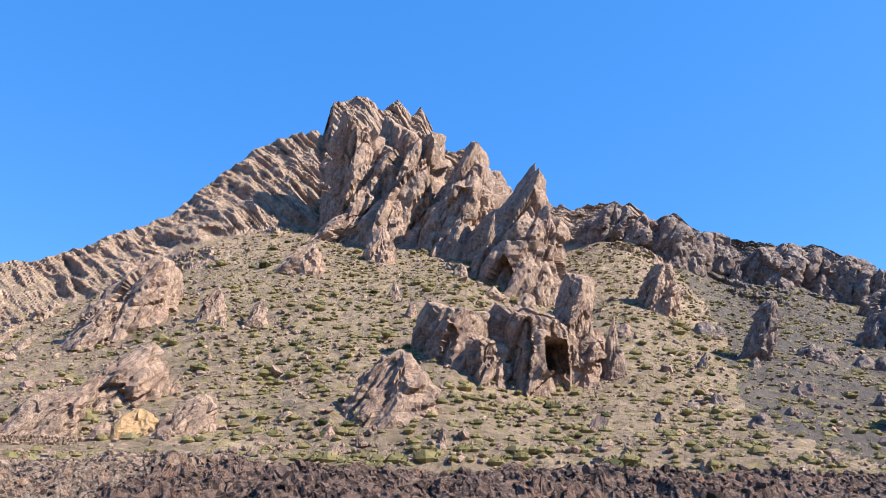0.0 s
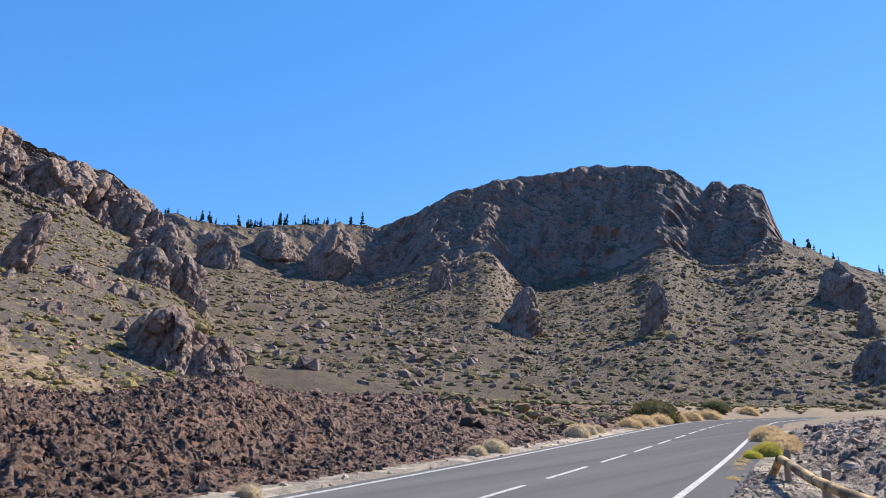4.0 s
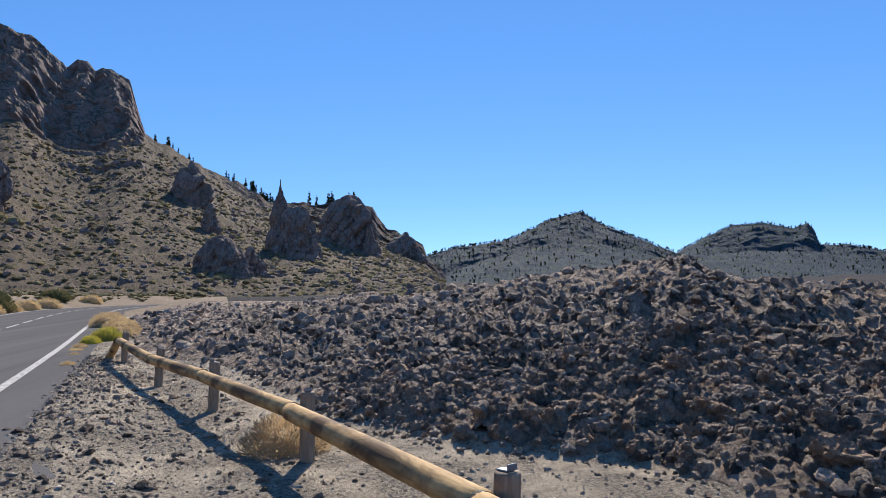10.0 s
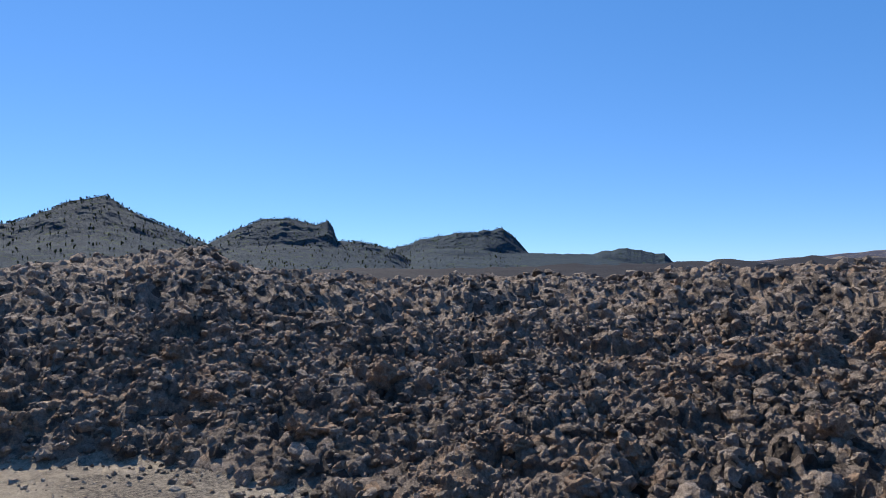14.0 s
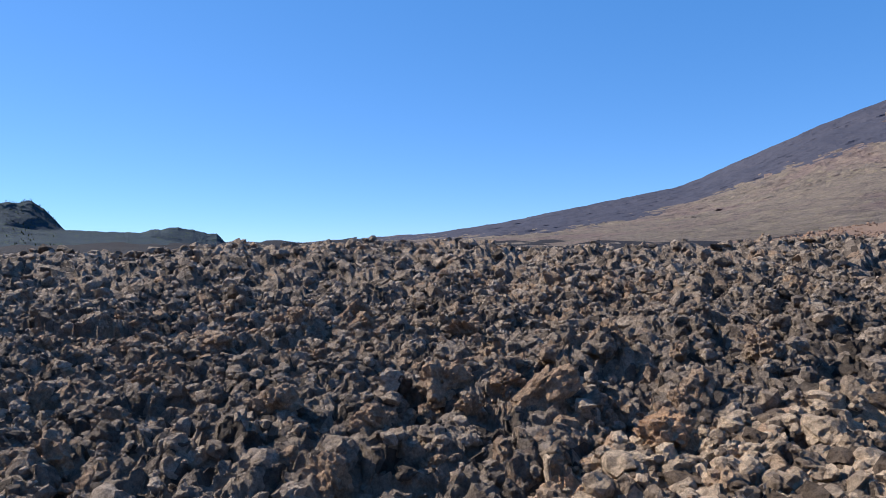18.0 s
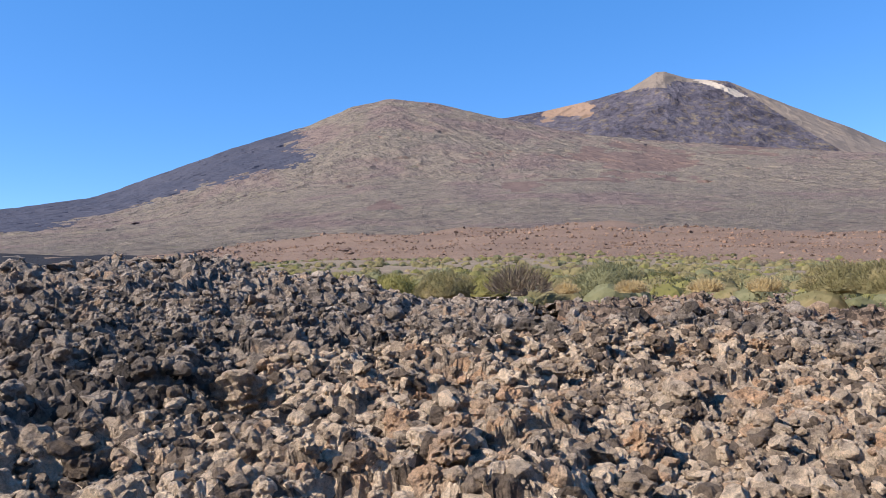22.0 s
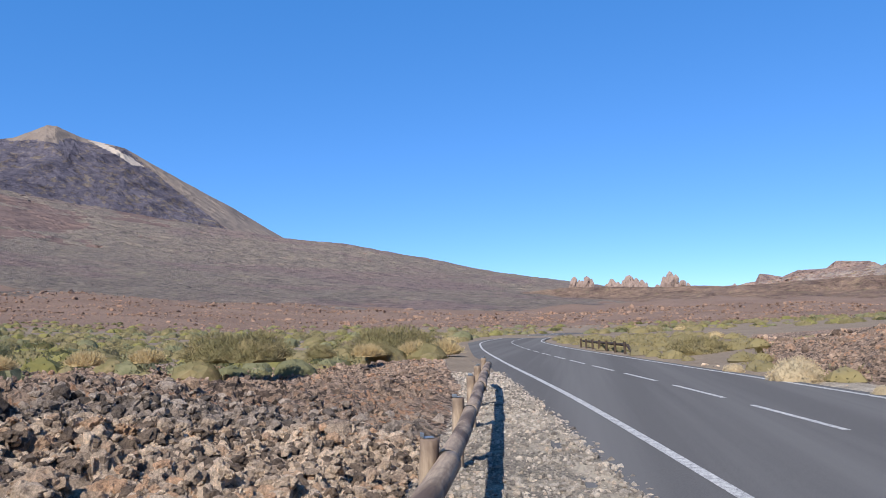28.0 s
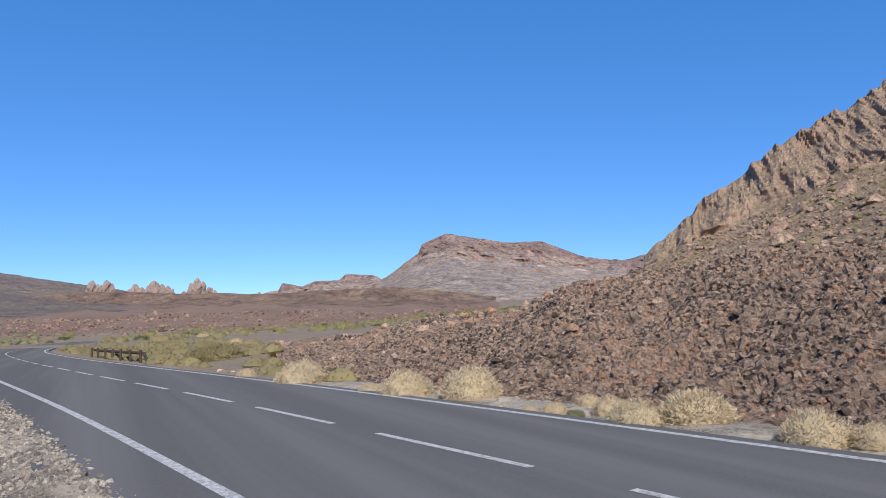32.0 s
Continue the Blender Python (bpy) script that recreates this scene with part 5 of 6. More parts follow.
# ---- stones and scrub on the slopes ----
def leafy(name, a, b_, c, rough=0.85):
    m, nt, b = material(name, rough, 0.15)
    isl = node(nt, "NewGeometry").outputs["Random Per Island"]
    col = mix(nt, gray(nt, isl, 0, 1), a, b_)
    col = mix(nt, gray(nt, noise_of(nt, 1.2, 3, 0.6), 0.45, 0.7), col, c)
    nt.links.new(col, b.inputs["Base Color"])
    bump(nt, b, noise_of(nt, 14, 5, 0.85), 0.5, 0.05)
    thin = nt.nodes.new("ShaderNodeBsdfTranslucent")
    nt.links.new(col, thin.inputs["Color"])
    both = nt.nodes.new("ShaderNodeMixShader")
    both.inputs[0].default_value = 0.4
    nt.links.new(b.outputs[0], both.inputs[1])
    nt.links.new(thin.outputs[0], both.inputs[2])
    nt.links.new(both.outputs[0], nt.nodes["Material Output"].inputs["Surface"])
    return m


scrub_green = leafy("dusty_green_scrub", (0.173, 0.154, 0.0739), (0.271, 0.235, 0.113), (0.334, 0.271, 0.142))
olive = leafy("olive_brown_scrub", (0.15, 0.132, 0.0744), (0.216, 0.186, 0.102), (0.252, 0.204, 0.114))
slope_scrub = leafy("yellowish_slope_scrub", (0.175, 0.156, 0.065), (0.288, 0.237, 0.1), (0.312, 0.256, 0.125))
scrub_dark = leafy("dark_green_scrub", (0.055, 0.065, 0.03), (0.10, 0.105, 0.045), (0.18, 0.145, 0.06))
straw = leafy("dry_straw_scrub", (0.52, 0.416, 0.26), (0.689, 0.559, 0.364), (0.546, 0.455, 0.299))
dull_straw = leafy("dull_yellow_scrub", (0.25, 0.21, 0.10), (0.34, 0.28, 0.13), (0.28, 0.24, 0.14))
gold = leafy("golden_dry_grass", (0.5, 0.385, 0.2), (0.6, 0.47, 0.26), (0.46, 0.37, 0.2))
grey_green = leafy("grey_green_broom", (0.204, 0.204, 0.108), (0.286, 0.274, 0.153), (0.167, 0.167, 0.0867))
lime = leafy("yellow_green_broom", (0.246, 0.23, 0.0784), (0.336, 0.302, 0.112), (0.213, 0.202, 0.0784))
twig, nt, b = material("grey_brown_twigs", 0.9, 0.1)
nt.links.new(mix(nt, gray(nt, noise_of(nt, 6, 4, 0.6), 0.3, 0.7), (0.11, 0.085, 0.065), (0.24, 0.19, 0.14)), b.inputs["Base Color"])


def tufts(n, gen, length, width, dome, up=0.3, ragged=0.25):
    """Thin blades standing on a lumpy dome of radius 1."""
    d = gen.normal(size=(n, 3))
    d[:, 2] = np.abs(d[:, 2]) * 0.9 + 0.02
    d /= np.linalg.norm(d, axis=1)[:, None]
    lump = 1 + 0.22 * fbm(d * 2.6 + dome[3], 3, 4) + gen.uniform(-ragged, 0.06, n)
    base = d * lump[:, None] * np.array(dome[:3])
    way = d * 0.8 + gen.normal(size=(n, 3)) * 0.45 + np.array([0, 0, up])
    way /= np.linalg.norm(way, axis=1)[:, None]
    side = np.cross(way, gen.normal(size=(n, 3)))
    side /= np.linalg.norm(side, axis=1)[:, None]
    ln = length * gen.uniform(0.6, 1.3, n)[:, None]
    a, b_ = base - side * width, base + side * width
    m = base + way * ln * 0.6 + side * width * 1.3
    t = base + way * ln
    v = np.stack([a, b_, m, t], 1).reshape(-1, 3)
    i = np.arange(n)[:, None] * 4
    f = np.concatenate([i + np.array([[0, 1, 2]]), i + np.array([[0, 2, 3]])], 0)
    return v, f


def slope_spots(grid, n, gen, lo=0.02, hi=0.98, thin=None):
    a, R, P, n1, n2, _ = grid
    r = (gen.uniform(lo, hi, n) ** 0.8 * (n1 - 3)).astype(int) + 2
    c = gen.integers(2, P.shape[1] - 2, n)
    if thin:
        ok = gen.random(n) < np.interp(a[c], thin[0], thin[1])
        r, c, n = r[ok], c[ok], int(ok.sum())
    return P[r, c] + gen.normal(size=(n, 3)) * np.array([0.3, 0.3, 0])


clump1, clumpf1 = knobby(1.5, 16, 15, 6)
def dome_bushes(count, blades, length, width, seed):
    """Small rounded bushes for far ground: a lumpy core with a fuzz of twigs."""
    g, made = np.random.default_rng(seed), []
    v0, f0 = octa()
    for k in range(count):
        v, f = tufts(blades, g, length, width, (1, 1, 0.72, 3.0 * k), 0.5, 0.12)
        core = v0 * (0.92 + 0.25 * fbm(v0 * 2.2 + 4 * k, 2, 6))[:, None] * np.array([1, 1, 0.72])
        made.append(np.concatenate([v, core]))
    return made, np.concatenate([f, f0 + len(v)])


domes, dome_faces = dome_bushes(10, 56, 0.2, 0.035, 77)
low_domes, low_faces = dome_bushes(10, 26, 0.3, 0.06, 78)
for grid, n, sizes, mat_, label in [
        (crag_grid, 7000, (0.33, 0.45), slope_scrub, "dusty green and yellow scrub dotted over the scree"), (crag_grid, 5500, (0.26, 0.45), dull_straw, "dry straw-coloured scrub on the scree"),
        (crag_grid, 260, (0.55, 0.35), scrub_dark, "dark green bushes on the stony slope"),
        (mesa_grid, 3600, (0.5, 0.4), olive, "dark scrub covering the slope below the cliff"), (mesa_grid, 2200, (0.5, 0.4), dull_straw, "dry yellow scrub below the cliff"),
        (saddle_grid, 1800, (0.7, 0.35), olive, "scrub on the valley side")]:
    pos = slope_spots(grid, n, gen, thin=([311, 326, 338, 350, 376, 384], [0.03, 0.06, 0.35, 0.9, 1.0, 0.6]) if grid is crag_grid else None)
    n = len(pos)
    size = np.exp(gen.normal(math.log(sizes[0]), sizes[1], n))
    v, f = scattered(low_domes, low_faces, pos, size, gen, 0.15, np.array([1.1, 1.1, 0.95]))
    tagged(new("scrub", mesh_of("scrub", v, f, mat_)), label, "scrub", kind="stuff")
for grid, n, size0, mat_, label in [(crag_grid, 15000, 0.21, crag_rock, "loose brown stones strewn over the scree"), (mesa_grid, 6000, 0.4, dark_rock, "loose dark stones below the cliff"),
                                    (saddle_grid, 1500, 0.7, dark_rock, "loose stones in the valley")]:
    pos = slope_spots(grid, n, gen)
    size = np.exp(gen.normal(math.log(size0), 0.5, n))
    v, f = scattered(lumps1, faces1, pos, size, gen)
    tagged(new("scree", mesh_of("scree", v, f, mat_)), label, "stones", kind="stuff")


# ---- shrubs ----
def stems(n, gen, reach, height, thick=0.02):
    """Bare stems fanning out from the root."""
    vs, fs, k = [], [], 0
    for _ in range(n):
        a, l = gen.uniform(0, 2 * np.pi), gen.uniform(0.4, 0.95)
        tip = np.array([np.cos(a) * l * reach, np.sin(a) * l * reach, height * gen.uniform(0.4, 0.9)])
        mid = tip * np.array([0.4, 0.4, 0.55]) + gen.normal(size=3) * 0.03
        rings = [(np.array([0, 0, -0.03]), thick), (mid, thick * 0.7), (tip, thick * 0.3)]
        for c, r in rings:
            for j in range(4):
                vs.append(c + r * np.array([np.cos(j * np.pi / 2), np.sin(j * np.pi / 2), 0]))
        for q in range(2):
            for j in range(4):
                fs.append((k + q * 4 + j, k + q * 4 + (j + 1) % 4, k + q * 4 + 4 + (j + 1) % 4, k + q * 4 + 4 + j))
        k += 12
    return np.array(vs), np.array(fs)


LIGHT = {}


def shrub_kind(name, label, mat_, blades, length, width, dome, stem_count, seed, up=0.3, core=0.86, category="shrub"):
    """Meshes of one kind of shrub, 1 m in radius, in three shapes."""
    kinds = []
    for k in range(3):
        g = np.random.default_rng(seed + k)
        v, f = tufts(blades, g, length, width, (*dome, 5.0 * k + seed), up)
        v0, f0 = ball(3)
        keep = v0.copy()
        keep *= (1 + 0.22 * fbm(v0 * 2.6 + 5.0 * k + seed, 3, 4))[:, None] * core
        keep[:, 2] = np.maximum(keep[:, 2], -0.1)
        keep *= np.array(dome[:3])
        v = np.concatenate([v, keep])
        f = np.concatenate([f, f0 + 4 * blades])
        sv, sf = stems(stem_count, g, 0.9 * dome[0], dome[2])
        kinds.append((mesh_of("foliage", v, f, mat_), mesh_of("stems", sv, sf, twig)))
    kind = (name, label, category, kinds)
    if blades > 700:
        LIGHT[label] = shrub_kind(name, label, mat_, 480, length * 0.6, width * 1.1, dome, 4, seed, up, max(core, 0.9), category)
    return kind


def light(kind):
    """A sparser build of a kind of shrub for the plain."""
    return LIGHT[kind[1]]


def shrub(kind, x, y, radius, z=None, turn=0.0, which=0, group=""):
    name, label, category, kinds = kind
    if z is None:
        z = float(rough_land(np.array([x]), np.array([y]))[0][0])
    ob = new(name)
    ob.matrix_world = pose(x, y, z - 0.02, 0, 0, turn) @ Matrix.Scale(radius, 4)
    fol, stm = kinds[which % 3]
    part("foliage", fol, None, ob)
    part("stems", stm, None, ob)
    return tagged(ob, label, category, group)


STRAW = shrub_kind("dry_shrub", "rounded straw-coloured dry shrub on the road verge", straw, 3600, 0.10, 0.013, (1, 1, 0.95), 10, 300, core=0.92)
STRAW_BIG = shrub_kind("dry_shrub", "spreading straw-coloured shrub with bare grey stems below", straw, 3200, 0.12, 0.014, (1.05, 0.95, 0.85), 26, 310, core=0.86)
WIDE = shrub_kind("dry_shrub", "wide low yellowish shrub by the road bend", dull_straw, 2600, 0.12, 0.012, (1.2, 1.1, 0.55), 12, 315)
GREEN = shrub_kind("shrub", "dense olive-green broom bush on cinder ground", scrub_green, 3600, 0.10, 0.010, (1, 1, 0.75), 10, 320, 0.5)
DARK = shrub_kind("shrub", "dark green rounded bush beside the road", scrub_dark, 3400, 0.09, 0.012, (1, 1, 0.7), 8, 330)
PALE = shrub_kind("broom_bush", "grey-green dome-shaped broom bush", grey_green, 4200, 0.10, 0.008, (1, 1, 0.8), 8, 340, 0.7)
LIME = shrub_kind("broom_bush", "bright yellow-green broom bush", lime, 3000, 0.12, 0.010, (1, 1, 0.8), 10, 350, 0.7)
GOLD = shrub_kind("grass_tuft", "golden dry grass tuft among the lava", gold, 1200, 0.35, 0.012, (0.9, 0.9, 0.55), 4, 360, 0.8, category="grass")
BROWN = shrub_kind("bare_shrub", "half-bare brown twiggy shrub behind the wooden rail", leafy("brown_dry_shrub", (0.48, 0.34, 0.19), (0.62, 0.47, 0.28), (0.40, 0.29, 0.17)), 3000, 0.13, 0.012, (1, 1, 0.85), 40, 370, core=0.6)
BRIGHT = shrub_kind("broom_bush", "bright yellow-green broom bush at the end of the rail", leafy("bright_broom", (0.42, 0.38, 0.06), (0.55, 0.48, 0.09), (0.33, 0.31, 0.07)), 3000, 0.14, 0.012, (1, 1, 0.85), 10, 356, 0.9)
MOUND = shrub_kind("dry_shrub", "rounded golden dry shrub beside the road", leafy("golden_mound", (0.55, 0.41, 0.22), (0.66, 0.5, 0.28), (0.46, 0.34, 0.19)), 3200, 0.09, 0.012, (1, 1, 0.72), 8, 376)
GREYTWIG = shrub_kind("bare_shrub", "leafless grey twiggy shrub on the plain", twig, 900, 0.4, 0.01, (0.9, 0.9, 0.7), 60, 380, 0.6, core=0.3)

for k, (x, y, w, kind) in enumerate([
        (-16.3, 6.0, 1.35, STRAW), (-14.7, 6.8, 1.5, STRAW), (-11.6, 6.8, 0.55, STRAW), (-12.1, 6.6, 0.4, STRAW), (-10.8, 7.4, 0.7, STRAW), (-9.8, 7.1, 0.95, STRAW),
        (-9.3, 7.9, 1.25, STRAW_BIG), (-7.1, 7.7, 1.0, STRAW), (-6.5, 8.0, 0.65, STRAW), (-21.6, 4.9, 1.5, STRAW), (-25.7, 4.2, 0.8, STRAW), (-17.7, 5.6, 0.7, STRAW), (-11.1, 6.9, 0.4, PALE),
        (-11.9, 7.8, 0.5, STRAW), (-37.3, 5.0, 2.9, WIDE), (-22.6, 5.3, 1.3, STRAW), (20.4, 13.3, 0.75, STRAW), (22.0, 13.7, 1.1, STRAW), (33.0, 16.0, 1.4, STRAW), (35.5, 16.6, 1.2, STRAW),
        (37.5, 17.0, 1.0, STRAW), (9.5, 11.0, 0.5, STRAW)]):
    shrub(kind, x, y + (0.22 if x < 0 else 0), w * 0.44, None, 40 * k, k, "dry shrubs along the road")
for k, (x, y, w, kind) in enumerate([
        (24.8, 5.7, 1.2, BRIGHT), (23.8, 5.9, 0.8, BRIGHT), (26.8, 5.6, 1.3, MOUND), (28.6, 6.0, 1.6, MOUND), (31, 6.6, 1.7, MOUND), (22.3, 5.8, 0.7, MOUND), (21.2, 5.6, 0.6, MOUND), (19.9, 5.3, 0.5, MOUND),
        (34, 7.8, 1.8, MOUND), (38, 8.6, 2.0, MOUND), (17.2, 4.7, 0.5, MOUND)]):
    shrub(kind, x, y, w * 0.38, None, 70 * k, k, "shrubs at the end of the rail")
shrub(BROWN, 8.4, 0.3, 0.42, None, 20, 0)
shrub(BROWN, 5.1, -0.1, 0.16, None, 50, 1)
for k, (x, y, w, kind) in enumerate([(58, 21.5, 4.2, DARK), (80, 23, 3.0, DARK), (46, 18.6, 1.6, MOUND), (50, 19.4, 2.0, MOUND), (55, 20.0, 2.0, MOUND), (60, 20.6, 2.2, MOUND), (66, 21.2, 2.2, MOUND), (72, 21.4, 2.4, MOUND), (85, 21, 2.4, MOUND)]):
    shrub(kind, x, y, w / 2, None, 33 * k, k)
for k, (x, y, w, kind) in enumerate([
        (-27.2, -25.1, 3.0, PALE), (-30.1, -15.6, 2.5, GREEN), (-28.8, -13.2, 2.4, GREEN), (-16.8, -23.7, 2.0, GREEN), (-20.7, -24.0, 2.3, GREYTWIG), (-18.9, -19.4, 0.8, GOLD), (-20.3, -17.7, 0.95, GOLD),
        (-25.7, -32.3, 2.2, LIME), (-39.9, -10.9, 3.2, GREEN), (-26.2, -19.0, 1.2, GOLD), (-37.2, -8.5, 1.5, GOLD), (-39.8, -7.4, 1.7, GOLD), (-43.8, -10.6, 3.6, GREEN), (-22, -36, 2.6, LIME), (-18, -36, 2.6, LIME), (-32, -20, 1.4, GOLD),
        (-33, -12, 1.2, GREEN), (-35, -10, 1.3, GREEN), (-32, -9.5, 1.2, GOLD)]):
    lie = max(float(rough_land(np.array([x]), np.array([y]))[0][0]), EYE - math.hypot(x, y) * 0.043)
    shrub(kind, x, y, w * 0.56, lie, 57 * k, k, "shrubs on the cinder plain")
g5 = np.random.default_rng(51)
for k in range(170):
    az, d = radians(g5.uniform(196, 268)), 32 + 150 * g5.random() ** 1.3
    x, y = d * math.sin(az), d * math.cos(az)
    if abs(y - float(curve_at(x, ROAD_Y))) < 6 or d * 0.5 < 14:
        continue
    if math.degrees(az) < 206 and d < 70:
        continue
    kind = [GREEN, GREEN, GREEN, PALE, GREEN, GOLD, GREEN, GREYTWIG][int(g5.integers(0, 8))]
    shrub(light(kind), x, y, g5.uniform(0.5, 1.5) * (0.4 if kind is GOLD else 1), None, 61 * k, k, "shrubs on the cinder plain")
for k in range(46):
    x = g5.uniform(-140, -42)
    y = float(curve_at(x, ROAD_Y)) + g5.choice([-1, 1]) * g5.uniform(5, 22)
    shrub(light([WIDE, GREEN, WIDE, GREEN, GOLD][k % 5]), x, y, g5.uniform(0.6, 1.5), None, 41 * k, k, "shrubs along the road bend")
for count, lo, hi, near, mat_, label in ((1500, 0.35, 1.15, 44, scrub_green, "olive-green broom bushes spread over the cinder plain"), (420, 0.4, 1.2, 40, lime, "yellow-green broom bushes over the plain"),
                                         (650, 0.35, 1.1, 36, grey_green, "grey-green broom bushes over the plain"), (800, 0.2, 0.5, 36, dull_straw, "dry straw-coloured tufts among the bushes"),
                                         (260, 0.4, 1.0, 40, scrub_dark, "dark green bushes among the brooms")):
    az, d = np.radians(g5.uniform(194, 302, count)), near + (215 - near) * g5.random(count) ** 1.25
    x, y = d * np.sin(az), d * np.cos(az)
    ok = (np.abs(y - curve_at(x, ROAD_Y)) > 6) & ((np.degrees(az) > 208) | (d > 70)) & (fbm(np.stack([x, y, x * 0], -1) * 0.06, 3, 91) > -0.25)
    ok &= ~((y > curve_at(x, ROAD_Y)) & (np.degrees(az) > 266) & (d < 110))
    z = rough_land(x, y)[0]
    v, f = scattered(domes, dome_faces, np.stack([x, y, z], -1)[ok], g5.uniform(lo, hi, ok.sum()), g5, 0.15, np.array([1.15, 1.0, 0.95]))
    tagged(new("scrub", mesh_of("scrub", v, f, mat_)), label, "scrub", kind="stuff")
for count, lo, hi, mat_, label in ((230, 0.2, 0.55, dull_straw, "pale dry tufts beyond the road bend"), (150, 0.25, 0.8, dull_straw, "dull yellow shrubs beyond the road bend"), (24, 0.3, 0.8, scrub_green, "olive bushes beyond the road bend")):
    x = g5.uniform(-85, -19, count)
    y = curve_at(x, ROAD_Y) + 4.6 + 16 * g5.random(count) ** 1.4
    z, _, nl, _, _ = rough_land(x, y)
    ok = nl < 1
    v, f = scattered(domes, dome_faces, np.stack([x, y, z], -1)[ok], g5.uniform(lo, hi, ok.sum()), g5, 0.15, np.array([1.15, 1.0, 0.95]))
    tagged(new("scrub", mesh_of("scrub", v, f, mat_)), label, "scrub", kind="stuff")
n = 3000
x = g5.uniform(30, 120, n)
y = curve_at(x, ROAD_Y) + g5.uniform(6, 60, n)
z = rough_land(x, y)[0]
v, f = scattered(clump1, clumpf1, np.stack([x, y, z + 0.1], -1), g5.uniform(0.2, 0.6, n), g5, 0.2, np.array([1.1, 1.1, 0.7]))
tagged(new("scrub", mesh_of("scrub", v, f, scrub_green)), "low scrub at the foot of the cliff slope", "scrub", kind="stuff")


# ---- wooden guard rails ----
def wood(name, a, b_, dark):
    m, nt, b = material(name, 0.75, 0.2)
    co = nt.nodes.new("ShaderNodeTexCoord").outputs["Object"]
    grain = noise_of(nt, 26, 5, 0.65, 0.4, (0.12, 1, 1), co)
    c = mix(nt, gray(nt, grain, 0.35, 0.65), a, b_)
    c = mix(nt, gray(nt, noise_of(nt, 3.0, 4, 0.6, 0.6, (0.5, 1, 1), co), 0.48, 0.64), c, dark)
    nt.links.new(c, b.inputs["Base Color"])
    bump(nt, b, grain, 0.5, 0.01)
    return m


golden_wood = wood("golden_round_timber", (0.34, 0.21, 0.09), (0.58, 0.39, 0.18), (0.13, 0.078, 0.04))
grey_wood = wood("weathered_grey_timber", (0.21, 0.155, 0.112), (0.36, 0.28, 0.2), (0.10, 0.07, 0.052))
post_wood = wood("brown_timber_post", (0.24, 0.18, 0.125), (0.36, 0.28, 0.2), (0.14, 0.1, 0.075))
steel, nt, b = material("galvanised_steel", 0.4, 0.5)
b.inputs["Metallic"].default_value = 0.35
nt.links.new(mix(nt, noise_of(nt, 40, 3, 0.6), (0.12, 0.14, 0.16), (0.22, 0.25, 0.28)), b.inputs["Base Color"])
rubber, nt, b = material("black_band", 0.7, 0.2)
nt.links.new(mix(nt, noise_of(nt, 40, 3, 0.6), (0.012, 0.012, 0.012), (0.03, 0.028, 0.026)), b.inputs["Base Color"])


dark_wood = wood("dark_stained_timber", (0.05, 0.035, 0.025), (0.09, 0.065, 0.045), (0.035, 0.025, 0.02))


def log_mesh(name, length, r, mat, seed, rings=14, sides=16, wobble=0.05, cap=0.012):
    """A round timber along x, slightly uneven, with rounded ends."""
    xs = np.concatenate([[0, 0, cap], np.linspace(0.05, 0.95, rings) * length, [length - cap, length, length]])
    rr = np.concatenate([[0.0, r - cap, r], np.full(rings, r), [r, r - cap, 0.0]])
    a = np.arange(sides) * 2 * np.pi / sides
    X, A = np.meshgrid(xs, a, indexing="ij")
    n = fbm(np.stack([X * 0.9 + seed * 7.3, np.cos(A) * 0.8, np.sin(A) * 0.8], -1).reshape(-1, 3), 3, 60).reshape(X.shape)
    Rr = rr[:, None] * (1 + wobble * n)
    bend = 0.02 * np.sin(X / length * np.pi + seed)
    v = np.stack([X, Rr * np.cos(A) + bend, Rr * np.sin(A)], -1).reshape(-1, 3)
    me = mesh_of(name, v, grid_faces(sides, len(xs), True), mat, True)
    return me


def along(p, q):
    """Pose at p with x towards q."""
    d = Vector(q) - Vector(p)
    return Matrix.Translation(p) @ d.to_track_quat("X", "Z").to_matrix().to_4x4()


def ring_mesh(name, r, width, mat):
    bm = bmesh.new()
    bmesh.ops.create_cone(bm, cap_ends=False, segments=18, radius1=r, radius2=r, depth=width, matrix=Matrix.Rotation(radians(90), 4, "Y"))
    bmesh.ops.solidify(bm, geom=bm.faces[:], thickness=0.006)
    me = bpy.data.meshes.new(name)
    bm.to_mesh(me)
    bm.free()
    me.materials.append(mat)
    return me


def box_bm(sx, sy, sz, bevel=0.004):
    bm = bmesh.new()
    bmesh.ops.create_cube(bm, size=1, matrix=Matrix.Diagonal((sx, sy, sz, 1)))
    bmesh.ops.bevel(bm, geom=bm.edges[:], offset=bevel, segments=1, affect="EDGES")
    return bm


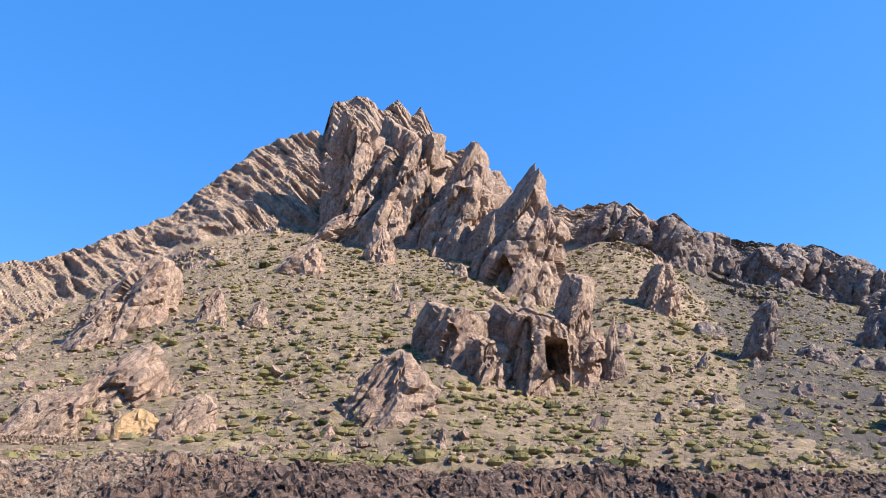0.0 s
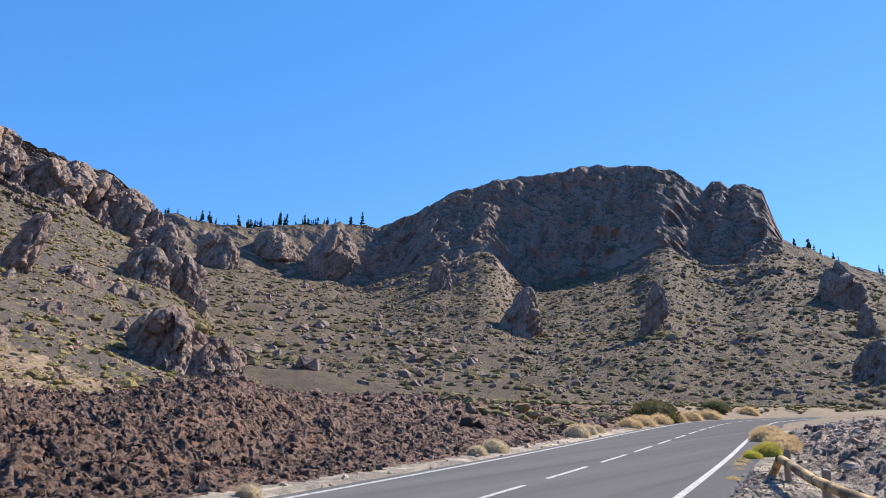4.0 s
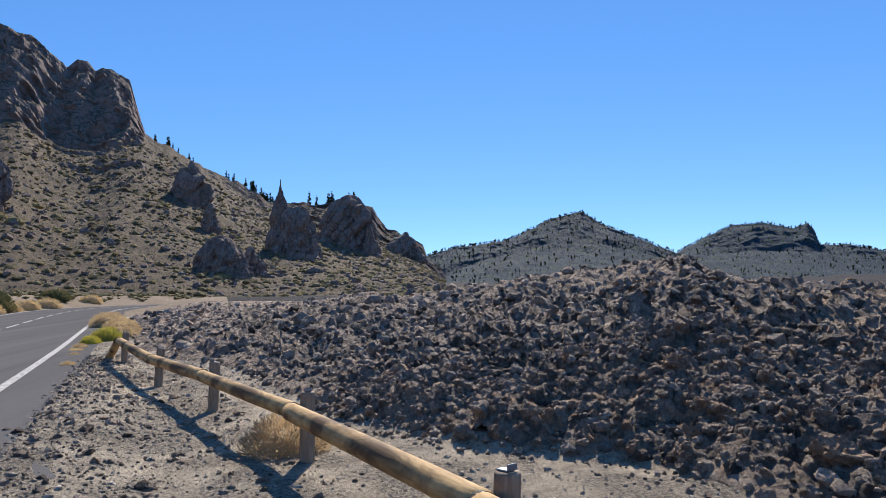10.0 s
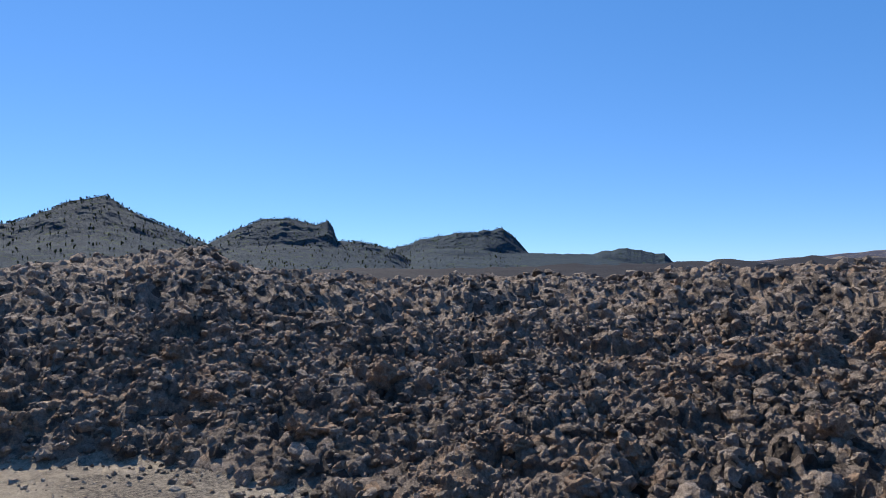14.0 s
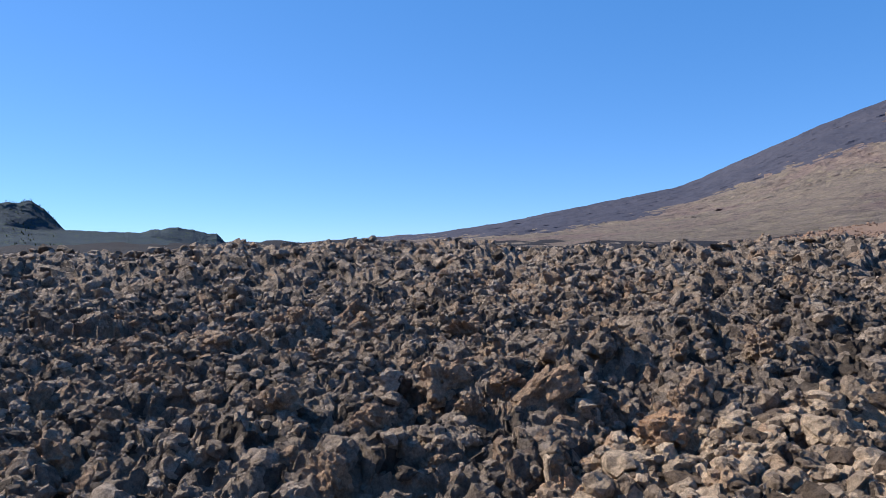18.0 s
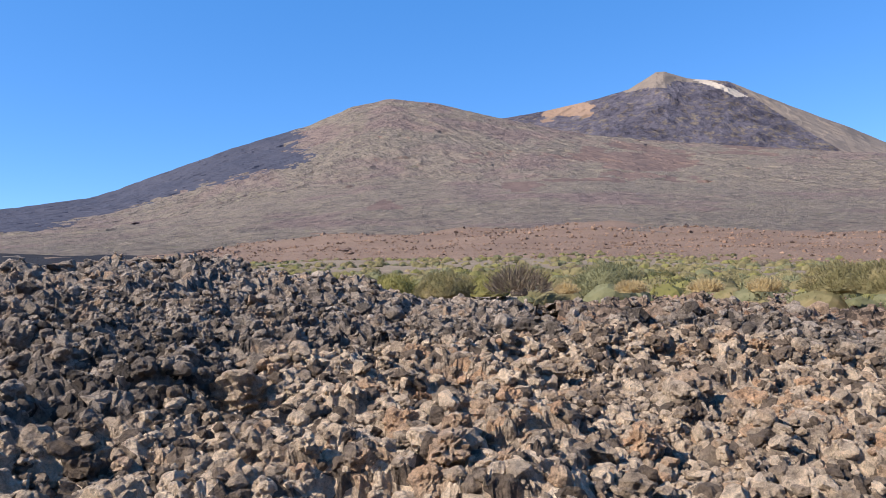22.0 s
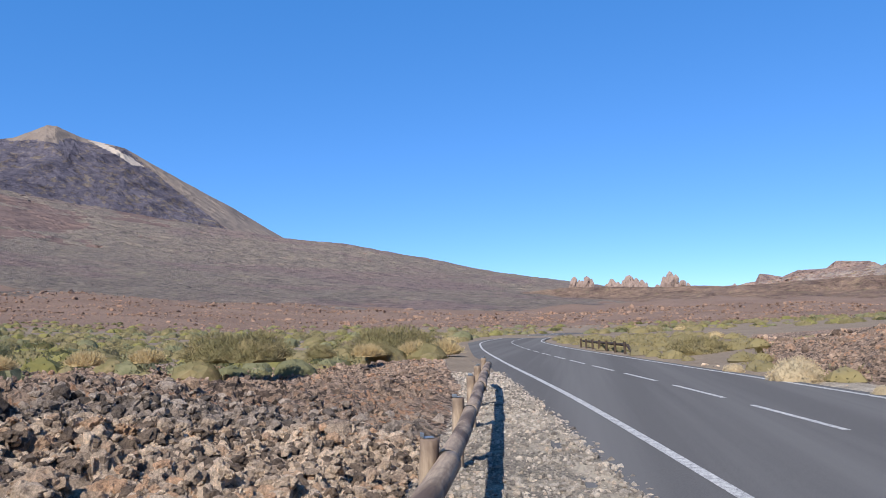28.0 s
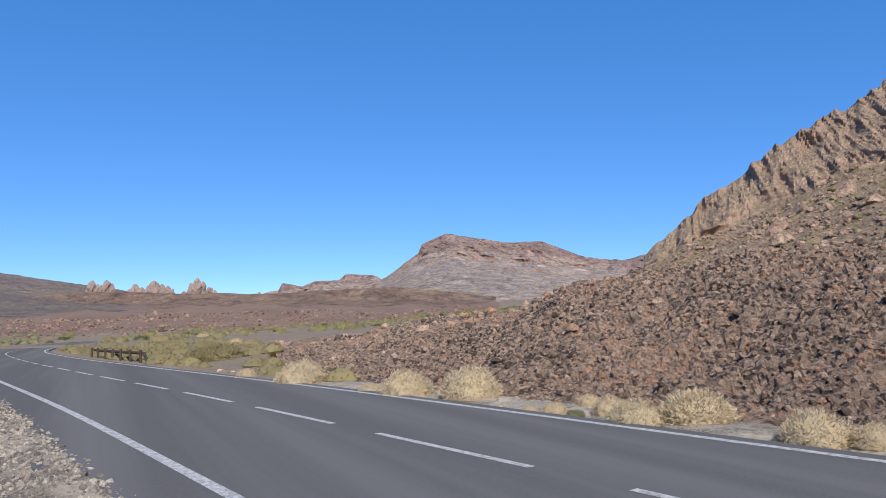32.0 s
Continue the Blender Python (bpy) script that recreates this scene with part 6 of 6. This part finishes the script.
def guard_rail(label, posts, rail_mats, side, post_r=0.07, rail_r=0.082, post_h=0.64, rail_h=0.47, ends=(None, None), dark=None):
    """Round posts with logs bolted to one side of them; posts: (x, y)."""
    z = rough_land(np.array([p[0] for p in posts]), np.array([p[1] for p in posts]))[0]
    root = new("guard_rail")
    root.matrix_world = pose(posts[0][0], posts[0][1], float(z[0]))
    inv = root.matrix_world.inverted()

    def put(name, me, m, label=""):
        ob = new(name, me)
        ob.parent = root
        ob.matrix_basis = inv @ m
        return tagged(ob, label)
    pts = []
    base_h, base_r = post_h, rail_h
    for k, (x, y) in enumerate(posts):
        extra = 0.0 if dark else 0.15 * float(ease(-x, 0, 5))
        post_h, rail_h = base_h + extra, base_r + extra
        j, i = min(k + 1, len(posts) - 1), max(k - 1, 0)
        d = Vector((posts[j][0] - posts[i][0], posts[j][1] - posts[i][1], 0)).normalized()
        nrm = Vector((-d.y, d.x, 0)) * side
        post = put("post", log_mesh("post", post_h + 0.25, post_r, dark or post_wood, k, 6, 14, 0.04, 0.01),
                   Matrix.Translation((x, y, z[k] - 0.25)) @ pose(0, 0, 0, 0, -90 + random.uniform(-1.5, 1.5), 30 * k))
        if not dark:
            brk = part("bracket", box_bm(0.06, 0.08, 0.01), steel, post, "galvanised steel bracket")
            brk.matrix_basis = pose(post_h + 0.256, 0, 0, 0, 90, 0)
            lip = part("bracket_lip", box_bm(0.07, 0.012, 0.035), steel, post)
            lip.matrix_basis = pose(post_h + 0.275, 0.045, 0, 0, 90, 0)
        pts.append(Vector((x, y, z[k] + rail_h)) + nrm * (post_r + rail_r * 0.8))
    if ends[0]:
        pts.insert(0, Vector(ends[0]))
    if ends[1]:
        pts.append(Vector(ends[1]))
    for k in range(len(pts) - 1):
        p, q = pts[k], pts[k + 1]
        mat = dark or rail_mats[min(k * len(rail_mats) // (len(pts) - 1), len(rail_mats) - 1)]
        put("rail", log_mesh("rail", (q - p).length + 0.01, rail_r * random.uniform(0.95, 1.05), mat, k + 20), along(p, q))
        if k and not dark:
            put("band", ring_mesh("band", rail_r * 1.06, 0.035, rubber), along(p, q), "black rubber band at the joint")
    return tagged(root, label, "guard rail")


RAIL = [(17.2, 3.6), (14.0, 2.4), (11.1, 1.25), (7.8, 0.1), (4.45, -0.82), (1.2, -1.35), (-2.5, -1.56), (-6.0, -1.69), (-9.1, -1.96), (-12.2, -2.22), (-15.3, -2.5), (-18.4, -2.78)]
guard_rail("long wooden guard rail of round logs on short posts", RAIL, [golden_wood, golden_wood, grey_wood, grey_wood], -1, ends=((18.8, 4.3, 0.3), (-20.0, -2.9, 0.2)))
FAR_RAIL = [(-41.5 - 2.2 * k, float(curve_at(-41.5 - 2.2 * k, ROAD_Y)) + 4.1) for k in range(7)]
guard_rail("short dark wooden guard rail at the road bend", FAR_RAIL, [post_wood], -1, dark=dark_wood, ends=((-39.5, float(curve_at(-39.5, ROAD_Y)) + 4.1, -0.45), None))

# ---- pines on the ridges ----
pine_green = leafy("pine_needles", (0.03, 0.045, 0.02), (0.06, 0.075, 0.03), (0.045, 0.055, 0.028))
bark, nt, b = material("pine_bark", 0.9, 0.1)
nt.links.new(mix(nt, noise_of(nt, 3, 4, 0.6), (0.06, 0.04, 0.03), (0.12, 0.08, 0.055)), b.inputs["Base Color"])
PINES = []
for k in range(4):
    g = np.random.default_rng(500 + k)
    n = 34
    h = np.sort(g.uniform(0.12, 1.0, n))
    rad_ = 0.17 * (1.05 - h) + 0.015
    a = g.uniform(0, 2 * np.pi, n)
    pos = np.stack([np.cos(a) * rad_ * 0.7, np.sin(a) * rad_ * 0.7, h], -1)
    v, f = scattered(clump1, clumpf1, pos * np.array([0.8, 0.8, 1]), 0.035 + rad_ * 0.5, g, 0.5, np.array([1.1, 1.1, 0.8]))
    PINES.append((mesh_of("crown", v, f, pine_green), log_mesh("trunk", 0.95, 0.018, bark, k, 4, 6, 0.1, 0.002)))


def pine(x, y, z, h, k):
    ob = new("pine_tree")
    ob.matrix_world = pose(x, y, z, 0, 0, 67 * k) @ Matrix.Scale(h, 4)
    part("crown", PINES[k % 4][0], None, ob)
    t = part("trunk", PINES[k % 4][1], None, ob)
    t.matrix_basis = pose(0, 0, -0.05, 0, -90, 0)
    return tagged(ob, "dark green pine tree on the ridge", "tree", "pines on the ridges")


g6 = np.random.default_rng(61)
k = 0
for grid, spans in ((saddle_grid, [(392.5, 404, 46), (398, 401, 16), (404, 408, 8)]), (mesa_grid, [(440, 443, 8), (445, 449, 30), (451, 455, 9)])):
    a, R, P, n1, n2, _ = grid
    for a0, a1, n in spans:
        for _ in range(n):
            j = int(np.argmin(np.abs(a - g6.uniform(a0, a1))))
            c = P[n1 + n2 - 1 + int(g6.integers(0, 2)), j]
            pine(c[0], c[1], c[2] - 1.2, 3.6 + 5.5 * g6.random() ** 1.5, k)
            k += 1

for grid in HILLS[1::2]:
    a, R, P, n1, n2, _ = grid
    n = 1000
    r = np.where(g6.random(n) < 0.35, n1 + n2 - 1 - g6.integers(0, 3, n), g6.integers(8, n1 + n2, n))
    c = g6.integers(4, P.shape[1] - 4, n)
    h = g6.uniform(2.0, 5.0, n) * (a[c] < 143.5)
    v, f = scattered(clump1, clumpf1, P[r, c] + np.stack([h * 0, h * 0, h * 0.4], -1), h * 0.5, g6, 0.1, np.array([0.5, 0.5, 1.2]))
    tagged(new("far_pines", mesh_of("far_pines", v, f, pine_green)), "scattered dark pines over a distant hill", "trees", kind="stuff")

# ---- low dry-stone wall at the foot of the mountain, and pale grass on the lava ----
wall = new("stone_wall")
wall_r = 61.0
wall.matrix_world = pose(wall_r * math.sin(radians(331)), wall_r * math.cos(radians(331)), EYE + wall_r * math.tan(radians(3.7)))
stone_meshes = [mesh_of("stone", v, facesk15, crag_rock) for v in knobs15[:8]]
for k in range(96):
    row_, a = k % 3, radians(327.4 + (k // 3) * 0.22)
    ob = part("stone", stone_meshes[k % 8], None, wall)
    ob.matrix_basis = wall.matrix_world.inverted() @ pose(wall_r * math.sin(a + 0.0019 * row_), wall_r * math.cos(a + 0.0019 * row_), EYE + wall_r * math.tan(radians(3.75)) + 0.2 * row_, 20 * k, 33 * k, 47 * k) @ Matrix.Diagonal((0.2, 0.17, 0.15, 1))
tagged(wall, "low dry-stone wall of brown stones along the slope foot", "wall")
for k in range(16):
    a, d = radians(g6.uniform(8.5, 16.5)), g6.uniform(40, 47)
    shrub(light(PALE), d * math.sin(a), d * math.cos(a), g6.uniform(0.4, 0.9), None, 50 * k, k, "pale bushes behind the lava bank")
